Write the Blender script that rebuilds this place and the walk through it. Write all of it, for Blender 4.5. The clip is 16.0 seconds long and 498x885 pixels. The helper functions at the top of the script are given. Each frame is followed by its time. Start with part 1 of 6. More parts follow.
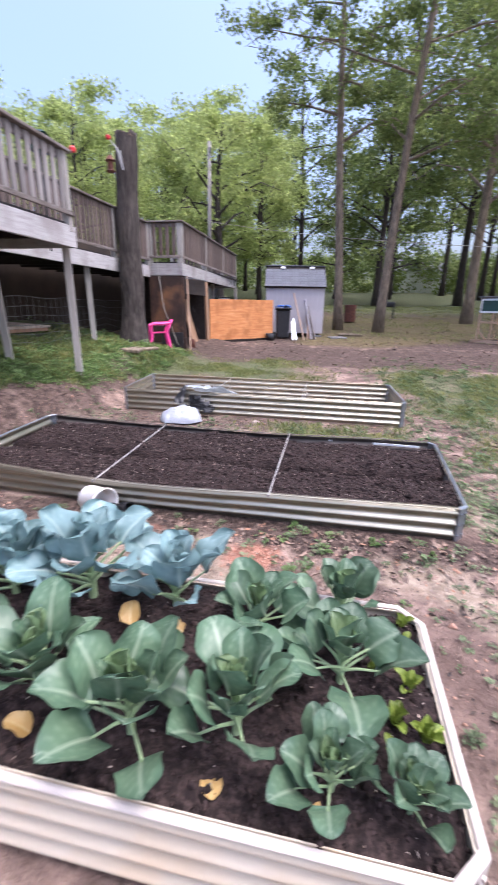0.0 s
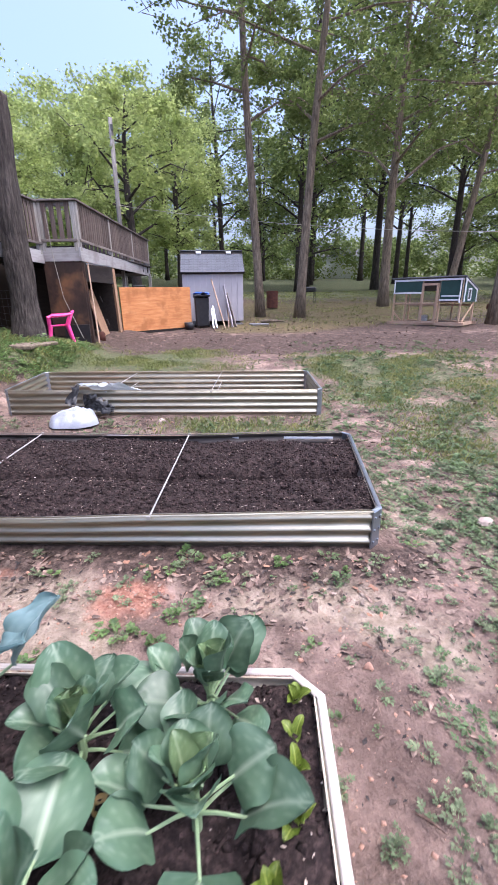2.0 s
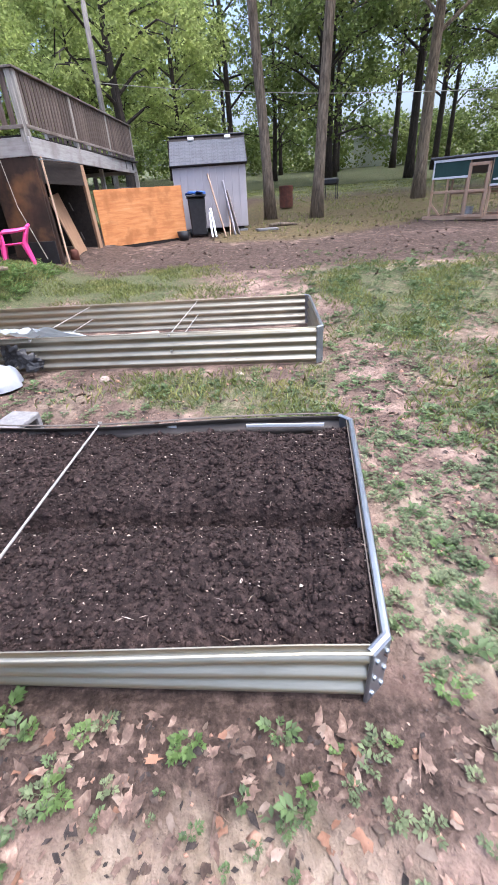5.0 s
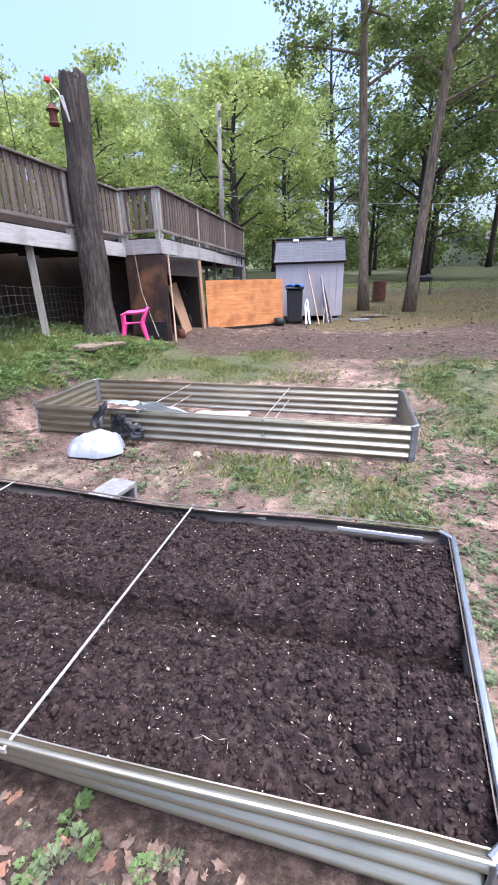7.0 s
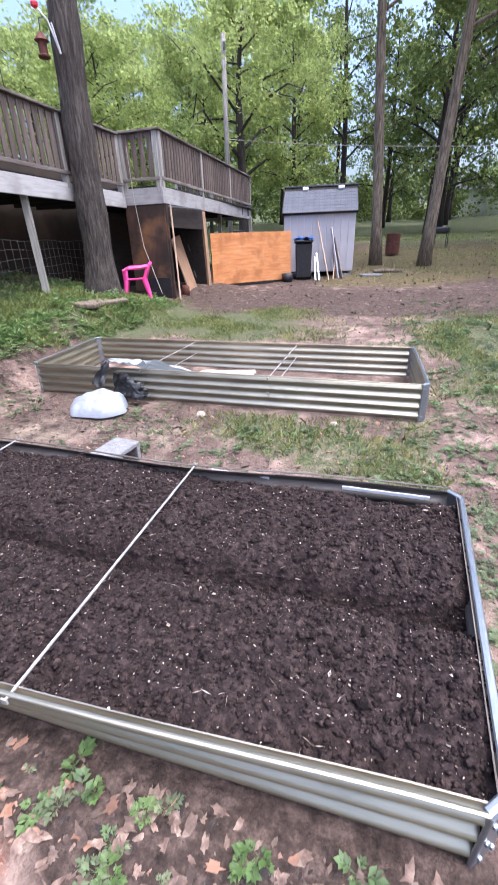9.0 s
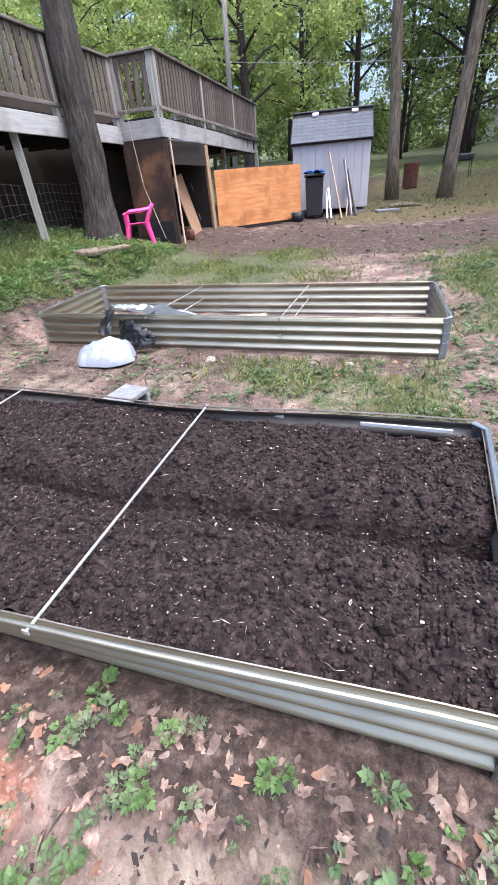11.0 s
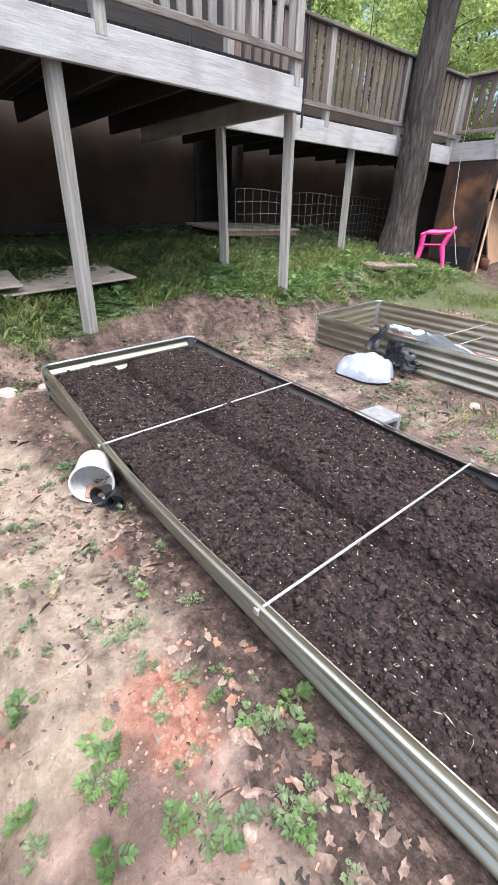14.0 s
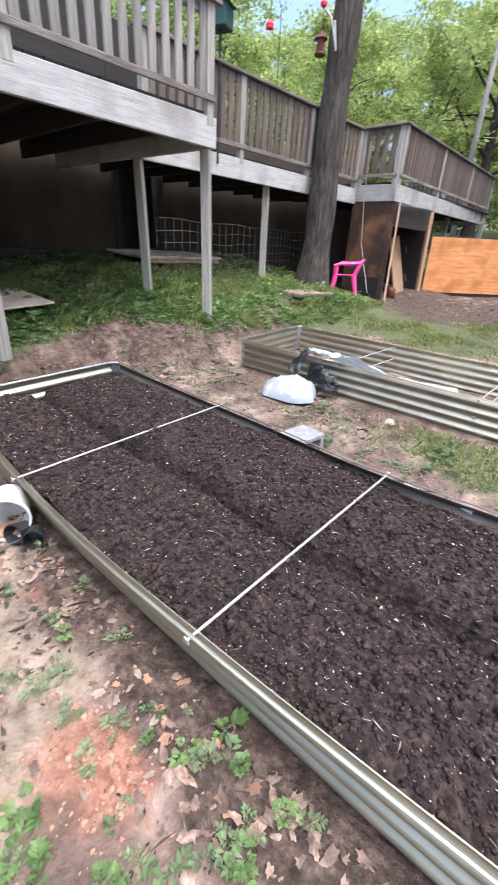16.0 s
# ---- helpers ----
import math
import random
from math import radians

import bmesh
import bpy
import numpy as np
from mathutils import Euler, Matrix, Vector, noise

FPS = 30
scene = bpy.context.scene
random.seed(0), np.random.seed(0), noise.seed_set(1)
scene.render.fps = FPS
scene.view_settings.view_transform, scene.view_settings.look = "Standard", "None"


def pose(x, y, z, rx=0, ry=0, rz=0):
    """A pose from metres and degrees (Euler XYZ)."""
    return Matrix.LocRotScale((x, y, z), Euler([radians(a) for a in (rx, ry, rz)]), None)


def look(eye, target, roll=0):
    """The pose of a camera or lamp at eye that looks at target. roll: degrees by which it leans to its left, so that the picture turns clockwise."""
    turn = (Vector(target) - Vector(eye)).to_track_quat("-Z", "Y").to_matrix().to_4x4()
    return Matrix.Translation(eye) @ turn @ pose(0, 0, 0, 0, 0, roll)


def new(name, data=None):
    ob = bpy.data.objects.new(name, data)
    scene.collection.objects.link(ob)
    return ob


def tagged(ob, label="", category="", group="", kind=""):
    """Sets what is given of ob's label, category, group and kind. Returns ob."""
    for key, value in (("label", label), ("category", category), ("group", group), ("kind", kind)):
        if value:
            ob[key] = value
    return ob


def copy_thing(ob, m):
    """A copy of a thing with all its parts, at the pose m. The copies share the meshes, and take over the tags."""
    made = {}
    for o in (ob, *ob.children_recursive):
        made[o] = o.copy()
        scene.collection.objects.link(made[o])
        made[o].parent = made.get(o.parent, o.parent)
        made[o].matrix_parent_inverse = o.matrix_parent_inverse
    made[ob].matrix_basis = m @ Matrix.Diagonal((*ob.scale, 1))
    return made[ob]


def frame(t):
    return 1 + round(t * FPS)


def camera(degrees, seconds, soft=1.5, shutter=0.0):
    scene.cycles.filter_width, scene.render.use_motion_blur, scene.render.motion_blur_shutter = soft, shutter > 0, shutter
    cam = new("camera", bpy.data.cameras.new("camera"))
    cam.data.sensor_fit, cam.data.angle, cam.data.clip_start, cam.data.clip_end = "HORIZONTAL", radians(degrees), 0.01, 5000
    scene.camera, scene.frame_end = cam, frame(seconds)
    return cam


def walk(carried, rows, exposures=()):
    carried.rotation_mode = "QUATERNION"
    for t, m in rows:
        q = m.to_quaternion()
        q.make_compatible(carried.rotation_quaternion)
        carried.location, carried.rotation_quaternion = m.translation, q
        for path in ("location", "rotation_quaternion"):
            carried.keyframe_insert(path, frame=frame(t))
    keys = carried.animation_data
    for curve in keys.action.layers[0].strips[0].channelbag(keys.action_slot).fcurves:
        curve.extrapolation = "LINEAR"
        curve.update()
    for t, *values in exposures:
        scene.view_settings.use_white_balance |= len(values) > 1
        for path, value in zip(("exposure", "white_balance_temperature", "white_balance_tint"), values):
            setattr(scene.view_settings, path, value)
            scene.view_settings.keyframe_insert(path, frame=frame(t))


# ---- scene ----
cam = camera(61.9, 16.0, shutter=0.5)
PATH = [
    (0, (-0.866, -2.479, 1.413), (-1.228, -0.61, 0.799), 1.0),
    (0.5, (-0.745, -2.377, 1.388), (-0.855, -0.481, 0.762), -0.3),
    (1, (-0.734, -2.228, 1.359), (-0.716, -0.335, 0.713), -0.6),
    (1.5, (-0.72, -2.062, 1.339), (-0.723, -0.174, 0.68), -0.9),
    (2, (-0.613, -1.946, 1.338), (-0.681, -0.059, 0.682), -0.7),
    (2.5, (-0.514, -1.819, 1.334), (-0.643, 0.049, 0.632), -0.9),
    (3, (-0.359, -1.609, 1.313), (-0.4, 0.241, 0.555), -0.4),
    (3.2, (-0.328, -1.466, 1.326), (-0.392, 0.364, 0.521), -1.3),
    (5.3, (-0.239, -0.61, 1.266), (-0.468, 1.101, 0.256), -4.6),
    (5.5, (-0.247, -0.603, 1.267), (-0.52, 1.121, 0.291), -4.8),
    (6, (-0.246, -0.616, 1.292), (-0.599, 1.136, 0.394), -4.3),
    (6.5, (-0.322, -0.634, 1.295), (-0.794, 1.127, 0.473), -3.5),
    (7, (-0.358, -0.616, 1.385), (-0.886, 1.187, 0.7), -1.4),
    (7.5, (-0.36, -0.603, 1.368), (-0.926, 1.181, 0.664), -0.1),
    (8, (-0.34, -0.588, 1.364), (-0.878, 1.202, 0.653), 0.7),
    (8.5, (-0.334, -0.573, 1.35), (-0.895, 1.186, 0.583), -0.5),
    (9, (-0.352, -0.559, 1.342), (-0.899, 1.165, 0.489), -1.9),
    (9.2, (-0.346, -0.569, 1.321), (-0.884, 1.136, 0.426), -2.3),
    (11.3, (-0.368, -0.53, 1.237), (-0.973, 1.06, 0.186), -5.2),
    (11.5, (-0.355, -0.54, 1.252), (-1.002, 1.027, 0.191), -4.9),
    (12, (-0.421, -0.538, 1.234), (-1.269, 0.946, 0.196), -5.5),
    (12.5, (-0.484, -0.562, 1.262), (-1.529, 0.799, 0.234), -4.1),
    (13, (-0.567, -0.601, 1.274), (-1.792, 0.621, 0.271), -2.1),
    (13.5, (-0.6, -0.626, 1.283), (-1.912, 0.512, 0.291), 0.3),
    (14, (-0.6, -0.628, 1.288), (-1.947, 0.483, 0.312), 1.8),
    (14.5, (-0.602, -0.626, 1.284), (-1.947, 0.508, 0.332), 2.8),
    (15, (-0.591, -0.616, 1.287), (-1.901, 0.572, 0.354), 3.3),
    (15.5, (-0.585, -0.622, 1.294), (-1.856, 0.639, 0.403), 3.6),
    (16, (-0.57, -0.606, 1.291), (-1.742, 0.765, 0.427), 3.5),
]
walk(cam, [(t, look(eye, target, roll)) for t, eye, target, roll in PATH],
     ((0, 1.53, 5600, 19), (3.2, 1.53, 5500, 19), (5.4, 1.66, 5650, 12), (7, 1.68, 5450, 14), (9.2, 1.66, 5450, 14), (11.5, 1.66, 5500, 8), (13, 1.68, 5650, 6), (16, 1.68, 5650, 6)))

# ---- light: a bright hazy evening sky, the low sun hidden behind trees ----
SUN_ELEV, SUN_TURN = 72.0, 105.0
world = bpy.data.worlds.new("world")
scene.world = world
world.use_nodes = True
wn = world.node_tree
sky = wn.nodes.new("ShaderNodeTexSky")
sky.sky_type = "NISHITA"
sky.sun_disc = False
sky.sun_elevation, sky.sun_rotation = radians(SUN_ELEV), radians(SUN_TURN)
sky.air_density, sky.dust_density, sky.ozone_density = 1.0, 8.0, 0.8
wn.nodes["Background"].inputs["Strength"].default_value = 0.15
wn.links.new(sky.outputs[0], wn.nodes["Background"].inputs["Color"])
sun_data = bpy.data.lights.new("sun", "SUN")
sun_data.energy, sun_data.angle, sun_data.color = 0.6, radians(45), (1.0, 0.96, 0.9)
sun = new("sun", sun_data)
sun.rotation_euler = (radians(90 - SUN_ELEV), 0, radians(180 - SUN_TURN))
sun.location = (0, 0, 30)


# ---- materials ----
def mat(name, colours, scale=8.0, rough=0.8, metal=0.0, bump=0.3, bump_scale=None, stretch=(1, 1, 1), vary=0.0,
        spots=None, spot_scale=2.0, spec=0.5, detail=6.0, trans=0.0, island=0.0):
    """Two scales of noise between colours, a bump, stains and a brightness that differs from piece to piece."""
    m = bpy.data.materials.new(name)
    m.use_nodes = True
    nt = m.node_tree
    N, L = nt.nodes, nt.links
    b = N["Principled BSDF"]
    tc = N.new("ShaderNodeTexCoord")
    mp = N.new("ShaderNodeMapping")
    mp.inputs["Scale"].default_value = stretch
    L.new(tc.outputs["Object"], mp.inputs["Vector"])
    n1 = N.new("ShaderNodeTexNoise")
    n1.inputs["Scale"].default_value, n1.inputs["Detail"].default_value, n1.inputs["Roughness"].default_value = scale, detail, 0.62
    L.new(mp.outputs[0], n1.inputs["Vector"])
    ramp = N.new("ShaderNodeValToRGB")
    els = ramp.color_ramp.elements
    while len(els) < len(colours):
        els.new(0.5)
    for i, c in enumerate(colours):
        els[i].position = 0.3 + 0.4 * i / max(1, len(colours) - 1)
        els[i].color = (*c, 1)
    L.new(n1.outputs["Fac"], ramp.inputs[0])
    col = ramp.outputs[0]
    if spots:
        n2 = N.new("ShaderNodeTexNoise")
        n2.inputs["Scale"].default_value, n2.inputs["Detail"].default_value = spot_scale, 4
        L.new(tc.outputs["Object"], n2.inputs["Vector"])
        r2 = N.new("ShaderNodeMapRange")
        r2.inputs["From Min"].default_value, r2.inputs["From Max"].default_value = 0.5, 0.66
        L.new(n2.outputs["Fac"], r2.inputs["Value"])
        mx = N.new("ShaderNodeMixRGB")
        mx.inputs[2].default_value = (*spots, 1)
        L.new(r2.outputs[0], mx.inputs[0])
        L.new(col, mx.inputs[1])
        col = mx.outputs[0]
    if vary or island:
        hs = N.new("ShaderNodeHueSaturation")
        mr = N.new("ShaderNodeMapRange")
        v = vary or island
        mr.inputs["To Min"].default_value, mr.inputs["To Max"].default_value = 1 - v, 1 + v
        if vary:
            oi = N.new("ShaderNodeObjectInfo")
            L.new(oi.outputs["Random"], mr.inputs["Value"])
        else:
            gi = N.new("ShaderNodeNewGeometry")
            L.new(gi.outputs["Random Per Island"], mr.inputs["Value"])
        L.new(mr.outputs[0], hs.inputs["Value"])
        L.new(col, hs.inputs["Color"])
        col = hs.outputs[0]
    L.new(col, b.inputs["Base Color"])
    b.inputs["Roughness"].default_value, b.inputs["Metallic"].default_value = rough, metal
    b.inputs["Specular IOR Level"].default_value = spec
    if bump:
        n3 = N.new("ShaderNodeTexNoise")
        n3.inputs["Scale"].default_value, n3.inputs["Detail"].default_value = bump_scale or scale * 2.5, 5
        L.new(mp.outputs[0], n3.inputs["Vector"])
        bp = N.new("ShaderNodeBump")
        bp.inputs["Strength"].default_value, bp.inputs["Distance"].default_value = bump, 0.02
        L.new(n3.outputs["Fac"], bp.inputs["Height"])
        L.new(bp.outputs[0], b.inputs["Normal"])
    if trans:
        tr = N.new("ShaderNodeBsdfTranslucent")
        ms = N.new("ShaderNodeMixShader")
        ms.inputs[0].default_value = trans
        gain = N.new("ShaderNodeHueSaturation")
        gain.inputs["Value"].default_value, gain.inputs["Hue"].default_value = (1.7 if trans > 0.4 else 1.1), 0.49
        L.new(col, gain.inputs["Color"])
        L.new(gain.outputs[0], tr.inputs["Color"])
        L.new(b.outputs[0], ms.inputs[1])
        L.new(tr.outputs[0], ms.inputs[2])
        L.new(ms.outputs[0], N["Material Output"].inputs["Surface"])
    return m


def ground_material():
    """Bare clay, litter and turf, mixed by the sheet's own masks and broken up by noise."""
    m = bpy.data.materials.new("ground")
    m.use_nodes = True
    nt = m.node_tree
    N, L = nt.nodes, nt.links
    b = N["Principled BSDF"]
    tc = N.new("ShaderNodeTexCoord")

    def noise_at(scale, detail=6, rough=0.6):
        n = N.new("ShaderNodeTexNoise")
        n.inputs["Scale"].default_value, n.inputs["Detail"].default_value, n.inputs["Roughness"].default_value = scale, detail, rough
        L.new(tc.outputs["Object"], n.inputs["Vector"])
        return n.outputs["Fac"]

    def ramp_of(fac, *stops):
        r = N.new("ShaderNodeValToRGB")
        els = r.color_ramp.elements
        while len(els) < len(stops):
            els.new(0.5)
        for e, (p, c) in zip(els, stops):
            e.position, e.color = p, (*c, 1)
        L.new(fac, r.inputs[0])
        return r.outputs[0]

    def mixed(fac, a, c):
        x = N.new("ShaderNodeMixRGB")
        L.new(fac, x.inputs[0])
        L.new(a, x.inputs[1])
        L.new(c, x.inputs[2])
        return x.outputs[0]

    def mask(name, noise_fac, width=0.5, soft=0.18):
        at = N.new("ShaderNodeAttribute")
        at.attribute_name = name
        ad = N.new("ShaderNodeMath")
        ad.operation = "MULTIPLY_ADD"
        L.new(noise_fac, ad.inputs[0])
        ad.inputs[1].default_value = width
        L.new(at.outputs["Fac"], ad.inputs[2])
        r = N.new("ShaderNodeMapRange")
        r.inputs["From Min"].default_value, r.inputs["From Max"].default_value = 0.5 + width / 2 - soft, 0.5 + width / 2 + soft
        L.new(ad.outputs[0], r.inputs["Value"])
        return r.outputs[0]

    fine, mid = noise_at(38), noise_at(7)
    grit = noise_at(130, 3, 0.7)
    clay = ramp_of(noise_at(2.3, 9, 0.64), (0.38, CLAY[0]), (0.5, CLAY[1]), (0.6, CLAY[2]))
    clay = mixed(ramp_of(noise_at(2.6, 7, 0.68), (0.47, (0, 0, 0)), (0.62, (0.65, 0.65, 0.65))), clay, ramp_of(fine, (0.36, (0.035, 0.025, 0.021)), (0.6, (0.15, 0.11, 0.09))))
    clay = mixed(ramp_of(grit, (0.56, (0, 0, 0)), (0.7, (0.5, 0.5, 0.5))), clay, ramp_of(fine, (0.4, (0.07, 0.045, 0.036)), (0.6, (0.3, 0.22, 0.18))))
    litter = ramp_of(noise_at(17, 10, 0.72), (0.34, (0.022, 0.016, 0.013)), (0.5, (0.072, 0.05, 0.041)), (0.64, (0.15, 0.108, 0.09)))
    turf = ramp_of(noise_at(55, 5, 0.7), (0.35, (0.036, 0.046, 0.02)), (0.5, (0.085, 0.1, 0.045)), (0.66, (0.18, 0.17, 0.1)))
    straw = ramp_of(noise_at(9, 10, 0.75), (0.34, (0.05, 0.038, 0.019)), (0.5, (0.12, 0.094, 0.046)), (0.66, (0.21, 0.165, 0.088)))
    clay = mixed(mask("sand", noise_at(6), 0.9, 0.25), clay, ramp_of(noise_at(16), (0.35, (0.22, 0.17, 0.125)), (0.65, (0.34, 0.275, 0.215))))
    clay = mixed(mask("red", noise_at(14), 0.9, 0.2), clay, ramp_of(noise_at(40), (0.35, (0.2, 0.09, 0.06)), (0.65, (0.38, 0.2, 0.145))))
    col = mixed(mask("litter", noise_at(5), 1.2), clay, litter)
    col = mixed(mask("straw", noise_at(1.1, 8, 0.7), 1.0), col, straw)
    col = mixed(mask("turf", noise_at(9, 8, 0.7), 1.3), col, turf)
    L.new(col, b.inputs["Base Color"])
    b.inputs["Roughness"].default_value = 0.95
    b.inputs["Specular IOR Level"].default_value = 0.2
    bp = N.new("ShaderNodeBump")
    bp.inputs["Strength"].default_value, bp.inputs["Distance"].default_value = 0.9, 0.03
    ad = N.new("ShaderNodeMath")
    L.new(fine, ad.inputs[0])
    L.new(mid, ad.inputs[1])
    L.new(ad.outputs[0], bp.inputs["Height"])
    L.new(bp.outputs[0], b.inputs["Normal"])
    return m


def leaf_material(name, dark, light, vein, rough=0.5, vary=0.18):
    """A brassica leaf: a waxy blade with pale midrib and side veins, and light coming through."""
    m = bpy.data.materials.new(name)
    m.use_nodes = True
    nt = m.node_tree
    N, L = nt.nodes, nt.links
    b = N["Principled BSDF"]
    tc = N.new("ShaderNodeTexCoord")
    n1 = N.new("ShaderNodeTexNoise")
    n1.inputs["Scale"].default_value = 14
    L.new(tc.outputs["Object"], n1.inputs["Vector"])
    r = N.new("ShaderNodeValToRGB")
    r.color_ramp.elements[0].position, r.color_ramp.elements[0].color = 0.3, (*dark, 1)
    r.color_ramp.elements[1].position, r.color_ramp.elements[1].color = 0.72, (*light, 1)
    L.new(n1.outputs["Fac"], r.inputs[0])
    at = N.new("ShaderNodeAttribute")
    at.attribute_name = "vein"
    mx = N.new("ShaderNodeMixRGB")
    mx.inputs[2].default_value = (*vein, 1)
    L.new(at.outputs["Fac"], mx.inputs[0])
    L.new(r.outputs[0], mx.inputs[1])
    hs = N.new("ShaderNodeHueSaturation")
    mr = N.new("ShaderNodeMapRange")
    mr.inputs["To Min"].default_value, mr.inputs["To Max"].default_value = 1 - vary, 1 + vary
    oi = N.new("ShaderNodeObjectInfo")
    L.new(oi.outputs["Random"], mr.inputs["Value"])
    L.new(mr.outputs[0], hs.inputs["Value"])
    L.new(mx.outputs[0], hs.inputs["Color"])
    L.new(hs.outputs[0], b.inputs["Base Color"])
    b.inputs["Roughness"].default_value = rough
    tr = N.new("ShaderNodeBsdfTranslucent")
    ms = N.new("ShaderNodeMixShader")
    ms.inputs[0].default_value = 0.22
    L.new(hs.outputs[0], tr.inputs["Color"])
    L.new(b.outputs[0], ms.inputs[1])
    L.new(tr.outputs[0], ms.inputs[2])
    L.new(ms.outputs[0], N["Material Output"].inputs["Surface"])
    return m


CLAY = ((0.115, 0.078, 0.064), (0.205, 0.143, 0.118), (0.36, 0.262, 0.215))
GROUND = ground_material()
SOIL = mat("potting_soil", ((0.00736, 0.00511, 0.00504), (0.0252, 0.017, 0.016), (0.0653, 0.0454, 0.0407)), 45, 0.95, bump=0.55, bump_scale=70, spec=0.2)
STEEL = mat("galvanised_steel", ((0.29, 0.265, 0.202), (0.394, 0.367, 0.287), (0.482, 0.451, 0.364)), 5, 0.34, 0.85, 0.05, 60, (0.4, 0.4, 3), vary=0.05, spots=(0.403, 0.37, 0.287), spot_scale=3)
# Soil-stained steel, also darkened for the dark ground its inner faces reflect.
STEEL_SOILED_SHADED = mat("soiled_shaded_steel", ((0.05, 0.04, 0.035), (0.1, 0.085, 0.075), (0.17, 0.15, 0.13)), 6, 0.6, 0.3, 0.1, 40, (0.5, 0.5, 3))
STEEL_TRIM = mat("steel_trim", ((0.272, 0.306, 0.354), (0.374, 0.408, 0.456)), 9, 0.36, 0.85, 0.05)
CREAM = mat("cream_metal", ((0.465, 0.4, 0.307), (0.535, 0.476, 0.38)), 6, 0.45, 0.0, 0.05, 30, (0.3, 0.3, 3), spots=(0.497, 0.406, 0.293), spot_scale=4)
RIM = mat("pale_rim", ((0.476, 0.4216, 0.374), (0.544, 0.4896, 0.4488)), 14, 0.5, bump=0.1)
ROD = mat("pale_rod", ((0.32, 0.312, 0.304), (0.48, 0.464, 0.448)), 20, 0.4, 0.3, 0.1)
DECK = mat("weathered_wood", ((0.087, 0.0714, 0.0612), (0.1733, 0.1477, 0.1327), (0.255, 0.2295, 0.2145)), 5, 0.85, bump=0.45, bump_scale=14, stretch=(0.6, 7, 7), vary=0.2, spots=(0.1125, 0.09, 0.075), spot_scale=1.6)
DECK_SLAT = mat("grey_baluster", ((0.1445, 0.1266, 0.119), (0.2456, 0.2244, 0.2133), (0.3323, 0.3102, 0.3034)), 6, 0.85, bump=0.4, stretch=(6, 6, 0.5), vary=0.2)
BEAM = mat("weathered_beam", ((0.3, 0.285, 0.28), (0.39, 0.378, 0.375), (0.44, 0.43, 0.43)), 7, 0.85, bump=0.2, bump_scale=18, stretch=(0.5, 3, 5), vary=0.08, spots=(0.27, 0.25, 0.24), spot_scale=1.7)
BALUSTER = mat("brown_baluster", ((0.061, 0.043, 0.0354), (0.118, 0.0878, 0.0748), (0.171, 0.134, 0.117)), 6, 0.85, bump=0.4, stretch=(6, 6, 0.5), vary=0.3)
POST = mat("grey_post", ((0.1955, 0.1819, 0.1623), (0.3256, 0.306, 0.2797), (0.3901, 0.3706, 0.3443)), 5, 0.85, bump=0.4, stretch=(7, 7, 0.5), vary=0.1)
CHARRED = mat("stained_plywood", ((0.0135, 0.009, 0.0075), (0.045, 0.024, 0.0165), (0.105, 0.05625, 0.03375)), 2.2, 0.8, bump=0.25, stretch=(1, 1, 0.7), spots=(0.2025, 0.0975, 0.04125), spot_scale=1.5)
# Dark wood, deepened so joists and inner panels hold the under-deck shade.
DARK_SHADED_WOOD = mat("dark_shaded_board", ((0.014, 0.011, 0.01), (0.036, 0.028, 0.025)), 5, 0.85, bump=0.3, stretch=(3, 0.4, 3))
PLY = mat("orange_plywood", ((0.48, 0.17, 0.055), (0.6, 0.25, 0.085), (0.68, 0.33, 0.14)), 3.2, 0.7, bump=0.15, stretch=(0.6, 0.6, 5), spots=(0.42, 0.16, 0.05), spot_scale=2.4)
RAWPLY = mat("raw_plywood", ((0.3, 0.17, 0.1), (0.42, 0.27, 0.17)), 4, 0.8, bump=0.2, stretch=(4, 4, 0.5))
SIDING = mat("pale_siding", ((0.4, 0.376, 0.4), (0.464, 0.44, 0.464)), 4, 0.8, bump=0.12, stretch=(1, 1, 0.5), spots=(0.47, 0.44, 0.46), spot_scale=1.2)
SHINGLE = mat("grey_shingle", ((0.0675, 0.0709, 0.0844), (0.115, 0.118, 0.135), (0.155, 0.159, 0.176)), 40, 0.9, bump=0.3, vary=0.07)
BARK = mat("bark", ((0.0608, 0.0466, 0.0335), (0.166, 0.129, 0.0929), (0.299, 0.238, 0.172)), 9, 0.95, bump=1.0, bump_scale=16, stretch=(2.2, 2.2, 0.35))
BARK_DARK = mat("dark_bark", ((0.0132, 0.0102, 0.0096), (0.036, 0.0282, 0.0258), (0.078, 0.06, 0.054)), 9, 0.95, bump=1.0, bump_scale=16, stretch=(2.4, 2.4, 0.3))
SNAG_BARK = mat("furrowed_bark", ((0.0186, 0.01488, 0.01302), (0.0527, 0.04278, 0.0372), (0.1054, 0.08866, 0.0775)), 13, 0.95, bump=0.9, bump_scale=30, stretch=(2.0, 2.0, 0.3))
FOLIAGE = mat("oak_leaves", ((0.0736, 0.109, 0.0315), (0.121, 0.16, 0.049), (0.184, 0.223, 0.0743)), 0.5, 0.6, bump=0, trans=0.5, island=0.3, spec=0.15)
FOLIAGE_LIGHT = mat("spring_leaves", ((0.164, 0.214, 0.0708), (0.251, 0.31, 0.106), (0.338, 0.394, 0.155)), 0.4, 0.6, bump=0, trans=0.45, island=0.28, spec=0.15)
CABBAGE = leaf_material("cabbage_leaf", (0.0473, 0.0989, 0.0576), (0.112, 0.181, 0.107), (0.292, 0.361, 0.258), 0.4, 0.28)
